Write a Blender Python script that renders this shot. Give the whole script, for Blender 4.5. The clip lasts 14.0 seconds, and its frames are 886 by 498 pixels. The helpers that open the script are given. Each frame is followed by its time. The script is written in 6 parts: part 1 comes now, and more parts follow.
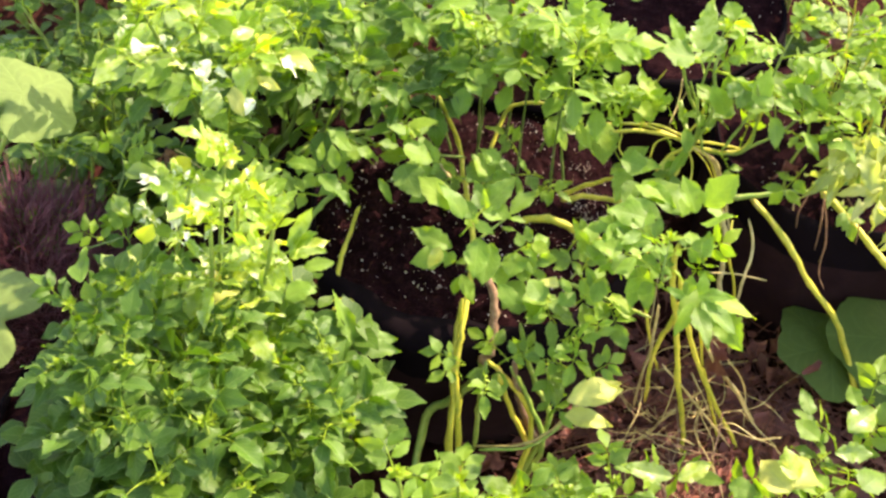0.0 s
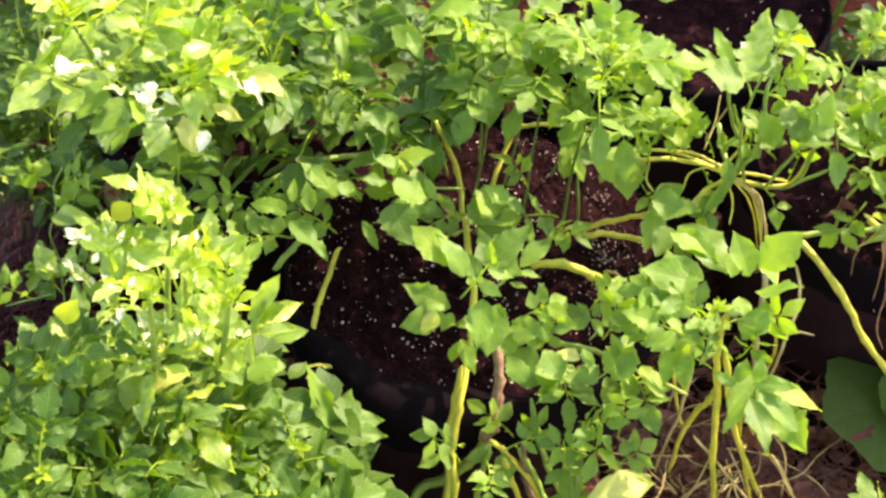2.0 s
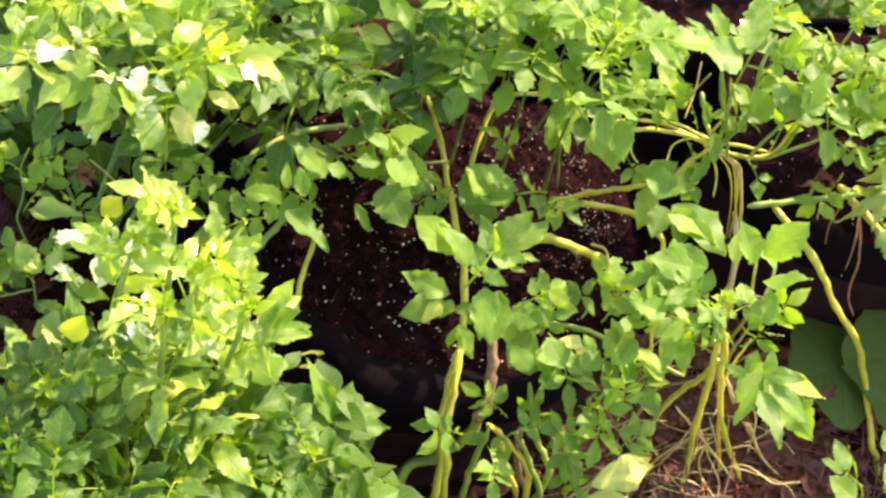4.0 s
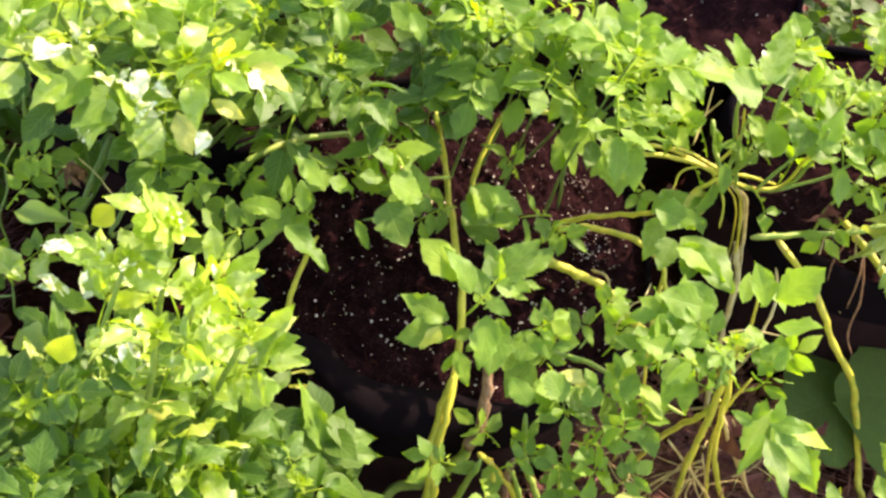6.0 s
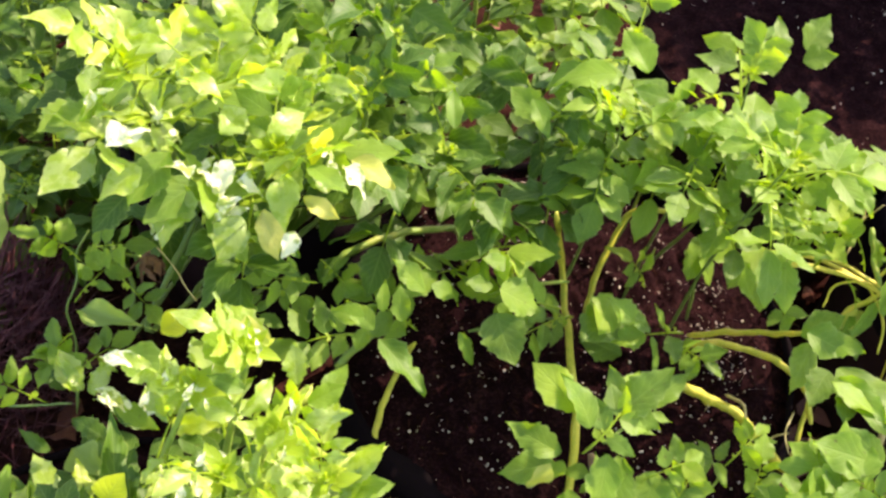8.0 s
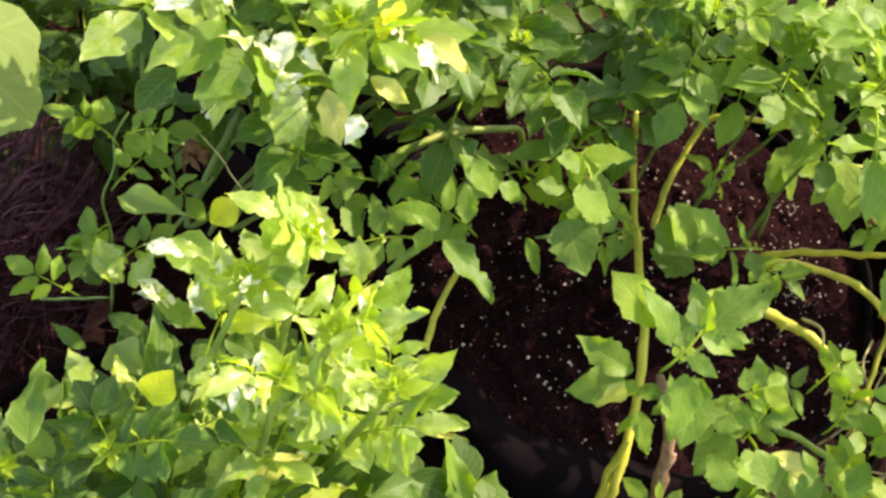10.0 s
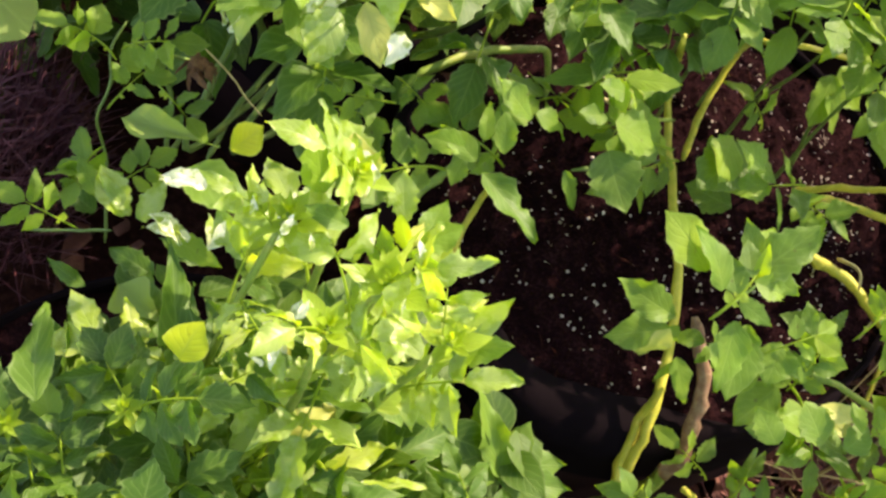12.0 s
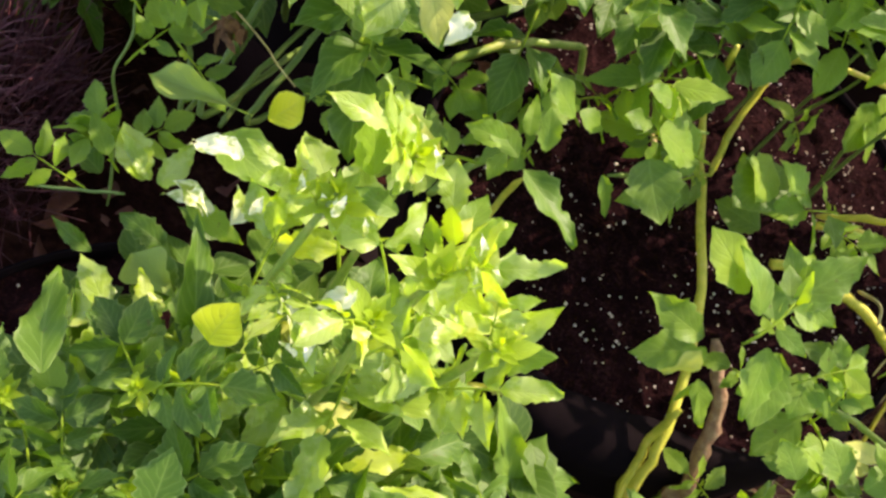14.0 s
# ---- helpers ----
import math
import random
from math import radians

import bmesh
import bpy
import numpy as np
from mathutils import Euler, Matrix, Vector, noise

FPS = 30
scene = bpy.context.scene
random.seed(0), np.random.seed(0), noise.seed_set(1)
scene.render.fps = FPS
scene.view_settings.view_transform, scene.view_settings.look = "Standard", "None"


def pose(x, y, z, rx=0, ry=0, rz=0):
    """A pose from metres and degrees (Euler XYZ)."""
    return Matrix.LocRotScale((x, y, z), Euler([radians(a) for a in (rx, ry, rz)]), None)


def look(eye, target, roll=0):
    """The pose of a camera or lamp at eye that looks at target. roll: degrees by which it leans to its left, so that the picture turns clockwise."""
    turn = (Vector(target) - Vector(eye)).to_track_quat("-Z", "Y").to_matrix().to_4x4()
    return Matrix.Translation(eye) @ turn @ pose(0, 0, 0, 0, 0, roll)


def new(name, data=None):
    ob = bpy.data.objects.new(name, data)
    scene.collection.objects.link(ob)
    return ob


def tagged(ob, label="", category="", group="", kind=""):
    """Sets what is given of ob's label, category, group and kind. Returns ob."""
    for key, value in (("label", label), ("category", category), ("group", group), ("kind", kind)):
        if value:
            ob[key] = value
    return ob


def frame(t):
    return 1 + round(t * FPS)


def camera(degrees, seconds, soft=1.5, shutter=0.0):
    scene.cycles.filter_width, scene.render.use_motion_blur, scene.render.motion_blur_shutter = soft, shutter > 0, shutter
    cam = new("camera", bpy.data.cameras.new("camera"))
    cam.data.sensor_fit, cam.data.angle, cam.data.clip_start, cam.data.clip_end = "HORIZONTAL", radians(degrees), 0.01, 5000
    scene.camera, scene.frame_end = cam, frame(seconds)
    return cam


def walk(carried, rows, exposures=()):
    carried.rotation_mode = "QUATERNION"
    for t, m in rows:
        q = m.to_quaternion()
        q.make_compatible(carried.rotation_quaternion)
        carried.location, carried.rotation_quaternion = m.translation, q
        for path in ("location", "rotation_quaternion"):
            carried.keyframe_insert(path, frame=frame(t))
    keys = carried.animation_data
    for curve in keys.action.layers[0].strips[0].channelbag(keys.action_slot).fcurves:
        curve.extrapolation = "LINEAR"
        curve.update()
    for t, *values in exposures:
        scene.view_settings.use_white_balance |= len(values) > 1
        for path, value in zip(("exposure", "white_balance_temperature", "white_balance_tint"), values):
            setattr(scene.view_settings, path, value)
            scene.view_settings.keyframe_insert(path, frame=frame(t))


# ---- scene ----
cam = camera(44.3, 14.0, soft=2.7)
METRES, EYE, TILT, LEAN, TURN = 1.2, 1.75, -48.0, 0.0, 0.0
ROWS = [
    (0.0, 0.0, 0.0, 0.0, 0.0, 0.0, -0.0),
    (0.5, 0.0466, 0.0493, 0.0164, 2.17, -0.18, -1.43),
    (1.0, 0.0704, 0.1246, 0.0364, 3.82, -0.55, -2.12),
    (1.5, 0.0324, 0.1964, 0.062, 2.44, -0.79, -1.75),
    (2.0, -0.0146, 0.2401, 0.1064, -0.86, -2.05, -0.59),
    (2.5, -0.0555, 0.2507, 0.1409, -3.77, -4.16, 0.33),
    (2.7, -0.0684, 0.2505, 0.1512, -4.35, -4.97, 0.71),
    (4.8, -0.1479, 0.2976, 0.2048, -7.91, -7.39, -1.30),
    (5.0, -0.1478, 0.2959, 0.2062, -7.87, -7.41, -1.48),
    (5.5, -0.1527, 0.3003, 0.21, -8.09, -7.49, -1.9),
    (6.0, -0.1664, 0.3392, 0.2241, -8.39, -7.99, -3.95),
    (6.5, -0.184, 0.3955, 0.2361, -8.7, -8.68, -6.41),
    (7.0, -0.2063, 0.4514, 0.2596, -9.06, -9.7, -6.68),
    (7.5, -0.1912, 0.4757, 0.2677, -6.28, -7.06, -5.62),
    (7.7, -0.1675, 0.4773, 0.2623, -3.82, -5.36, -5.24),
    (9.8, -0.1912, 0.5497, 0.2212, -1.37, -8.74, -7.68),
    (10.0, -0.2036, 0.5597, 0.2176, -2.04, -9.28, -8.0),
    (10.5, -0.2296, 0.5815, 0.2146, -3.37, -10.97, -8.62),
    (11.0, -0.243, 0.6013, 0.2111, -3.92, -12.28, -8.89),
    (11.5, -0.2523, 0.6183, 0.2098, -4.23, -12.89, -9.09),
    (12.0, -0.2617, 0.6367, 0.2096, -4.51, -13.41, -9.47),
    (12.5, -0.286, 0.657, 0.1965, -6.16, -12.67, -11.6),
    (13.0, -0.3041, 0.6733, 0.1945, -7.31, -12.57, -14.97),
    (13.5, -0.3105, 0.6803, 0.1933, -7.03, -13.0, -15.84),
    (14.0, -0.3068, 0.6826, 0.19, -5.7, -13.48, -15.08),
]
walk(cam, [(t, pose(0, 0, EYE, TILT, LEAN, TURN) @ pose(METRES * x, METRES * y, METRES * z, 90 + pitch, roll, yaw)) for t, x, y, z, yaw, pitch, roll in ROWS],
     exposures=[(0.0, 2.22, 7650, 19), (5.0, 2.22, 7650, 19), (7.5, 1.99, 7650, 19), (10.0, 1.88, 7650, 19), (14.0, 1.75, 7650, 19)])

# ---- world, sun ----
SUN_AZ, SUN_EL = 51.0, 41.0          # degrees: from +y towards +x, above the horizon
world = bpy.data.worlds.new("sky")
scene.world = world
world.use_nodes = True
wn, wl = world.node_tree.nodes, world.node_tree.links
sky = wn.new("ShaderNodeTexSky")
sky.sky_type, sky.sun_disc = "NISHITA", False
sky.sun_elevation, sky.sun_rotation = radians(SUN_EL), radians(SUN_AZ)
wl.new(sky.outputs[0], wn["Background"].inputs[0])
wn["Background"].inputs[1].default_value = 0.15
sun = new("sun", bpy.data.lights.new("sun", "SUN"))
sun.data.energy, sun.data.angle, sun.data.color = 2.55, radians(0.55), (1.0, 0.94, 0.84)
away = Vector((math.sin(radians(SUN_AZ)) * math.cos(radians(SUN_EL)), math.cos(radians(SUN_AZ)) * math.cos(radians(SUN_EL)), math.sin(radians(SUN_EL))))
sun.matrix_world = look(away * 20, (0, 0, 0))

R = random.Random(11)


# ---- materials ----
def shader(name):
    m = bpy.data.materials.new(name)
    m.use_nodes = True
    n = m.node_tree.nodes
    return m, n, m.node_tree.links, n["Principled BSDF"]


def ramp(n, l, fac, stops):
    r = n.new("ShaderNodeValToRGB")
    e = r.color_ramp.elements
    e[0].position, e[0].color = stops[0][0], (*stops[0][1], 1)
    e[1].position, e[1].color = stops[-1][0], (*stops[-1][1], 1)
    for p, c in stops[1:-1]:
        x = e.new(p)
        x.color = (*c, 1)
    l.new(fac, r.inputs[0])
    return r.outputs[0]


def noise_at(n, l, coords, scale, detail=4.0, rough=0.55):
    t = n.new("ShaderNodeTexNoise")
    t.inputs["Scale"].default_value, t.inputs["Detail"].default_value, t.inputs["Roughness"].default_value = scale, detail, rough
    l.new(coords, t.inputs["Vector"])
    return t.outputs["Fac"]


def calc(n, l, op, a, b=None):
    m = n.new("ShaderNodeMath")
    m.operation = op
    for k, v in enumerate((a, b)):
        if v is None:
            continue
        if isinstance(v, (int, float)):
            m.inputs[k].default_value = v
        else:
            l.new(v, m.inputs[k])
    return m.outputs[0]


def mixed(n, l, fac, a, b, blend="MIX"):
    m = n.new("ShaderNodeMix")
    m.data_type, m.blend_type = "RGBA", blend
    for k, v in ((0, fac), (6, a), (7, b)):
        if isinstance(v, (int, float)):
            m.inputs[k].default_value = v
        elif isinstance(v, tuple):
            m.inputs[k].default_value = (*v, 1)
        else:
            l.new(v, m.inputs[k])
    return m.outputs[2]


def bumped(n, l, bsdf, height, strength, distance):
    b = n.new("ShaderNodeBump")
    b.inputs["Strength"].default_value, b.inputs["Distance"].default_value = strength, distance
    l.new(height, b.inputs["Height"])
    l.new(b.outputs[0], bsdf.inputs["Normal"])
    return b.outputs[0]


def leaf_material(name, stops, through_tint, rough=0.50, veins=1.0, through_part=0.45, islands=False, spots=0.0, cool=0.85, gloss=0.32, glare=0.0):
    """Leaf blade: uv x runs across (0.5 is the midrib), y from base to tip."""
    m, n, l, p = shader(name)
    stops = [(s, (c[0] * 1.075, c[1], c[2] * cool)) for s, c in stops]
    uv = n.new("ShaderNodeTexCoord").outputs["UV"]
    geo = n.new("ShaderNodeNewGeometry")
    rnd = geo.outputs["Random Per Island"] if islands else n.new("ShaderNodeObjectInfo").outputs["Random"]
    base = ramp(n, l, rnd, stops)
    pos = geo.outputs["Position"]
    patch = noise_at(n, l, pos, 55.0, 5.0)
    base = mixed(n, l, calc(n, l, "MULTIPLY", patch, 0.40), base, tuple(c * 1.7 for c in stops[-1][1]))
    sep = n.new("ShaderNodeSeparateXYZ")
    l.new(uv, sep.inputs[0])
    off = calc(n, l, "ABSOLUTE", calc(n, l, "SUBTRACT", sep.outputs[0], 0.5))
    side = calc(n, l, "SINE", calc(n, l, "MULTIPLY", calc(n, l, "SUBTRACT", sep.outputs[1], calc(n, l, "MULTIPLY", off, 0.75)), 40.0))
    vein = calc(n, l, "POWER", calc(n, l, "ADD", calc(n, l, "MULTIPLY", side, 0.5), 0.5), 5.0)
    lines = calc(n, l, "MAXIMUM", calc(n, l, "SUBTRACT", 1.0, calc(n, l, "MINIMUM", calc(n, l, "MULTIPLY", off, 22.0), 1.0)), calc(n, l, "MULTIPLY", vein, 0.45))
    base = mixed(n, l, calc(n, l, "MULTIPLY", lines, 0.24 * veins), base, (0.30, 0.42, 0.11))
    # paler margin: the highlight along leaf edges, mixed into the colour
    rim = calc(n, l, "MULTIPLY", calc(n, l, "MAXIMUM", calc(n, l, "SUBTRACT", off, 0.43), 0.0), 4.0)
    base = mixed(n, l, rim, base, (0.36, 0.44, 0.16))
    if spots:
        hole = ramp(n, l, noise_at(n, l, pos, 160.0, 2.0), [(0.0, (0, 0, 0)), (0.69, (0, 0, 0)), (0.74, (1, 1, 1))])
        base = mixed(n, l, calc(n, l, "MULTIPLY", hole, spots), base, (0.12, 0.08, 0.03))
    # white blotches painted on as blown-out sun glare
    if glare:
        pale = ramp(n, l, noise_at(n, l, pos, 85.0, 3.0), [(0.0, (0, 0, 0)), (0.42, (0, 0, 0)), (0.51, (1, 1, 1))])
        base = mixed(n, l, calc(n, l, "MULTIPLY", pale, glare), base, (0.78, 0.80, 0.56))
    l.new(base, p.inputs["Base Color"])
    p.inputs["Roughness"].default_value = rough
    p.inputs["Specular IOR Level"].default_value = gloss
    fine = noise_at(n, l, pos, 420.0, 3.0)
    puckers = noise_at(n, l, pos, 120.0, 2.0)
    h = calc(n, l, "SUBTRACT", calc(n, l, "ADD", calc(n, l, "MULTIPLY", fine, 0.35), calc(n, l, "MULTIPLY", puckers, 1.0)), lines)
    nrm = bumped(n, l, p, h, 0.26, 0.0012)
    tr = n.new("ShaderNodeBsdfTranslucent")
    l.new(mixed(n, l, 1.0, base, through_tint, "MULTIPLY"), tr.inputs[0])
    l.new(nrm, tr.inputs["Normal"])
    mix = n.new("ShaderNodeMixShader")
    mix.inputs[0].default_value = through_part
    l.new(p.outputs[0], mix.inputs[1])
    l.new(tr.outputs[0], mix.inputs[2])
    l.new(mix.outputs[0], n["Material Output"].inputs[0])
    return m


def simple(name, stops, scale, rough, bump=0.5, depth=0.002, spec=0.5, detail=6.0, tint=0.0):
    m, n, l, p = shader(name)
    pos = n.new("ShaderNodeNewGeometry").outputs["Position"]
    a = noise_at(n, l, pos, scale, detail, 0.65)
    b = noise_at(n, l, pos, scale / 9.0, 3.0)
    f = calc(n, l, "ADD", calc(n, l, "MULTIPLY", a, 0.65), calc(n, l, "MULTIPLY", b, 0.35))
    c = ramp(n, l, f, stops)
    if tint:
        c = mixed(n, l, calc(n, l, "MULTIPLY", n.new("ShaderNodeNewGeometry").outputs["Random Per Island"], tint), c, stops[0][1])
    l.new(c, p.inputs["Base Color"])
    p.inputs["Roughness"].default_value, p.inputs["Specular IOR Level"].default_value = rough, spec
    bumped(n, l, p, a, bump, depth)
    return m


GREEN = [(0.0, (0.045, 0.125, 0.028)), (0.3, (0.070, 0.175, 0.032)), (0.65, (0.110, 0.230, 0.034)), (0.92, (0.155, 0.285, 0.038)), (1.0, (0.25, 0.36, 0.045))]
YOUNG = [(0.0, (0.17, 0.30, 0.030)), (0.5, (0.22, 0.36, 0.034)), (1.0, (0.33, 0.45, 0.05))]
# darker than GREEN: shade inside the bushes is put into this colour
SHADE_GREEN = [(0.0, (0.029, 0.080, 0.011)), (0.6, (0.046, 0.113, 0.013)), (1.0, (0.076, 0.155, 0.016))]
# lighter than GREEN: sunlight on the crowns is put into this colour
SUNLIT_GREEN = [(0.0, (0.086, 0.200, 0.026)), (0.5, (0.140, 0.275, 0.032)), (0.85, (0.23, 0.36, 0.040)), (1.0, (0.38, 0.47, 0.05))]
m_leaf = leaf_material("potato_leaf", GREEN, (1.9, 1.9, 0.3), spots=0.5)
m_bright = leaf_material("sunlit_toned_potato_leaf", SUNLIT_GREEN, (1.75, 1.8, 0.3), rough=0.34, spots=0.2, gloss=0.55, glare=0.12)
# darker copy of m_leaf for shaded parts of the bushes
m_deep = leaf_material("shade_toned_potato_leaf", SHADE_GREEN, (1.5, 1.7, 0.3), spots=0.4, through_part=0.3, cool=0.8)
m_young = leaf_material("young_potato_leaf", YOUNG, (1.6, 1.5, 0.3), rough=0.32, islands=True)
# filler leaves, their colour darkened to stand for shade within a bush
m_under = leaf_material("shade_toned_lower_leaf", SHADE_GREEN, (1.8, 1.7, 0.4), islands=True, cool=0.8)
# vivid yellow base carries the glow of sun through a backlit blade
m_yellow = leaf_material("backlit_toned_yellow_leaf", [(0.0, (0.36, 0.48, 0.02)), (1.0, (0.48, 0.55, 0.03))], (1.5, 1.4, 0.3), spots=0.15, through_part=0.5)
# green blade mostly covered by painted white highlights
m_white = leaf_material("painted_glare_leaf", [(0.0, (0.22, 0.34, 0.06)), (1.0, (0.34, 0.44, 0.10))], (1.2, 1.2, 0.6), rough=0.32, through_part=0.30, cool=1.0, gloss=0.55, glare=0.95)
m_curled = leaf_material("dusty_leaf", [(0.0, (0.21, 0.32, 0.085)), (1.0, (0.25, 0.36, 0.10))], (1.4, 1.4, 0.6), rough=0.5)
m_pale = leaf_material("pale_leaf", [(0.0, (0.40, 0.46, 0.10)), (1.0, (0.52, 0.55, 0.17))], (1.1, 1.1, 0.5), spots=0.2)
m_wilted = leaf_material("wilted_leaf", [(0.0, (0.24, 0.34, 0.085)), (0.6, (0.36, 0.45, 0.14)), (1.0, (0.50, 0.53, 0.22))], (1.2, 1.2, 0.5), rough=0.42, spots=0.3)
m_squash_pale = leaf_material("pale_squash_leaf", [(0.0, (0.115, 0.185, 0.045)), (1.0, (0.15, 0.22, 0.06))], (2.0, 1.9, 0.8), rough=0.7, through_part=0.35, spots=0.8)
m_squash = leaf_material("squash_leaf", [(0.0, (0.050, 0.092, 0.020)), (1.0, (0.070, 0.12, 0.026))], (2.4, 2.3, 0.8), rough=0.75, through_part=0.3, veins=0.35)
m_stem = simple("green_stem", [(0.3, (0.10, 0.19, 0.03)), (0.48, (0.21, 0.31, 0.04)), (0.7, (0.42, 0.41, 0.09))], 80, 0.5, 0.6, 0.002)
# darker copy of m_stem, with the shade of the hollows in its colour
m_stemd = simple("shade_toned_stem", [(0.25, (0.07, 0.12, 0.022)), (0.5, (0.12, 0.19, 0.03)), (0.75, (0.20, 0.25, 0.05))], 60, 0.5, 0.3, 0.001)
m_stemy = simple("yellow_stem", [(0.28, (0.24, 0.29, 0.03)), (0.42, (0.47, 0.44, 0.035)), (0.56, (0.64, 0.53, 0.05)), (0.72, (0.66, 0.46, 0.17))], 75, 0.5, 0.9, 0.003)
m_root = simple("pale_root", [(0.28, (0.26, 0.15, 0.05)), (0.5, (0.54, 0.40, 0.14)), (0.72, (0.68, 0.56, 0.28))], 70, 0.55, 0.5, 0.001)
m_bark = simple("old_brown_stem", [(0.28, (0.10, 0.046, 0.026)), (0.5, (0.24, 0.125, 0.066)), (0.72, (0.42, 0.29, 0.16))], 90, 0.8, 1.0, 0.003)
m_dry = simple("dry_grass", [(0.25, (0.060, 0.012, 0.018)), (0.5, (0.16, 0.038, 0.046)), (0.78, (0.56, 0.25, 0.21))], 40, 0.6, 0.5, 0.001, tint=0.75)
m_soil = simple("potting_soil", [(0.3, (0.0080, 0.0028, 0.0034)), (0.5, (0.0150, 0.0053, 0.0062)), (0.72, (0.066, 0.023, 0.022))], 260, 0.9, 1.0, 0.006, spec=0.01, detail=9.0)
m_ground = simple("litter_ground", [(0.3, (0.015, 0.0052, 0.0044)), (0.5, (0.034, 0.0120, 0.0094)), (0.75, (0.100, 0.037, 0.025))], 70, 1.0, 1.0, 0.008, spec=0.0, detail=9.0)
m_litter = simple("rotting_leaf_litter", [(0.25, (0.075, 0.022, 0.017)), (0.5, (0.22, 0.058, 0.034)), (0.8, (0.58, 0.26, 0.12))], 50, 0.7, 0.6, 0.002, tint=0.8)
m_bag = simple("black_plastic", [(0.3, (0.016, 0.0072, 0.0074)), (0.6, (0.027, 0.0122, 0.0118)), (0.85, (0.055, 0.026, 0.022))], 25, 0.75, 0.5, 0.004, spec=0.03)
m_rim = simple("dusty_black_plastic", [(0.3, (0.0050, 0.0030, 0.0036)), (0.6, (0.0075, 0.0046, 0.0054)), (0.85, (0.013, 0.008, 0.008))], 18, 0.8, 0.5, 0.003, spec=0.02)
m_bud = simple("withered_flower", [(0.3, (0.05, 0.022, 0.010)), (0.5, (0.16, 0.070, 0.025)), (0.75, (0.34, 0.19, 0.07))], 160, 0.8, 0.8, 0.002)
m_perlite = simple("perlite", [(0.3, (0.50, 0.38, 0.30)), (0.7, (0.86, 0.69, 0.55))], 200, 0.8, 0.4, 0.001)


# ---- mesh helpers ----
def mesh_of(name, verts, faces, material, uvs=None, smooth=True):
    me = bpy.data.meshes.new(name)
    me.from_pydata(verts, [], faces)
    me.materials.append(material)
    if uvs is not None:
        lay = me.uv_layers.new(name="uv")
        idx = np.empty(len(me.loops), dtype=np.int32)
        me.loops.foreach_get("vertex_index", idx)
        lay.data.foreach_set("uv", np.asarray(uvs, dtype=np.float32)[idx].ravel())
    me.polygons.foreach_set("use_smooth", [smooth] * len(me.polygons))
    me.update()
    return me


def part(name, me, parent, m=None, label=""):
    ob = new(name, me)
    ob.parent = parent
    if m is not None:
        ob.matrix_basis = m
    if label:
        ob["label"] = label
    return ob


def thing(name, at, label, category, group="", kind=""):
    ob = new(name)
    ob.location = at
    ob.empty_display_size = 0.05
    return tagged(ob, label, category, group, kind)


class Heap:
    """Collects many small pieces into one mesh."""

    def __init__(self):
        self.v, self.f, self.uv = [], [], []

    def add(self, verts, faces, uvs=None, m=None):
        k = len(self.v)
        self.v += [tuple(m @ Vector(v)) for v in verts] if m is not None else [tuple(v) for v in verts]
        self.f += [tuple(i + k for i in f) for f in faces]
        self.uv += list(uvs) if uvs is not None else [(0.3, 0.5)] * len(verts)

    def mesh(self, name, material, smooth=True):
        return mesh_of(name, self.v, self.f, material, self.uv, smooth)


def curve_points(ctrl, n):
    """A smooth line through control points."""
    c = [Vector(p) for p in ctrl]
    c = [c[0] * 2 - c[1]] + c + [c[-1] * 2 - c[-2]]
    out = []
    for i in range(1, len(c) - 2):
        a, b, d, e = c[i - 1], c[i], c[i + 1], c[i + 2]
        for k in range(n):
            t = k / n
            out.append(0.5 * ((2 * b) + (d - a) * t + (2 * a - 5 * b + 4 * d - e) * t * t + (3 * b - a - 3 * d + e) * t ** 3))
    out.append(c[-2])
    return out


def tube(ctrl, r0, r1, sides=7, n=5, knots=0.0, seed=0):
    """Vertices and faces of a tapered round stem along control points."""
    pts = curve_points(ctrl, n)
    rr = random.Random(seed)
    v, f, uv = [], [], []
    side = Vector((0.31, 0.87, 0.2))
    last = len(pts) - 1
    for i, p in enumerate(pts):
        d = (pts[min(i + 1, last)] - pts[max(i - 1, 0)]).normalized()
        a = d.cross(side)
        if a.length < 1e-4:
            a = d.cross(Vector((1, 0, 0)))
        a.normalize()
        side = a.cross(d).normalized()
        s = i / last
        r = (r0 + (r1 - r0) * s) * (1 + (knots * rr.uniform(-0.3, 1.0) if i % n == 0 else 0))
        r *= 0.5 if i in (0, last) else 1.0
        if knots:
            r *= 1 + 0.22 * noise.noise(p * 140)
            p = p + Vector((noise.noise(p * 60), noise.noise(p * 60 + Vector((9, 0, 0))), 0)) * r * 0.8
        for k in range(sides):
            w = 2 * math.pi * k / sides
            ridge = 1 + 0.10 * math.cos(3 * w)
            v.append(p + (a * math.cos(w) + side * math.sin(w)) * r * ridge)
            uv.append((0.3, s))
    for i in range(last):
        for k in range(sides):
            k2 = (k + 1) % sides
            f.append((i * sides + k, i * sides + k2, (i + 1) * sides + k2, (i + 1) * sides + k))
    f.append(tuple(range(sides - 1, -1, -1)))
    f.append(tuple(last * sides + k for k in range(sides)))
    return v, f, uv


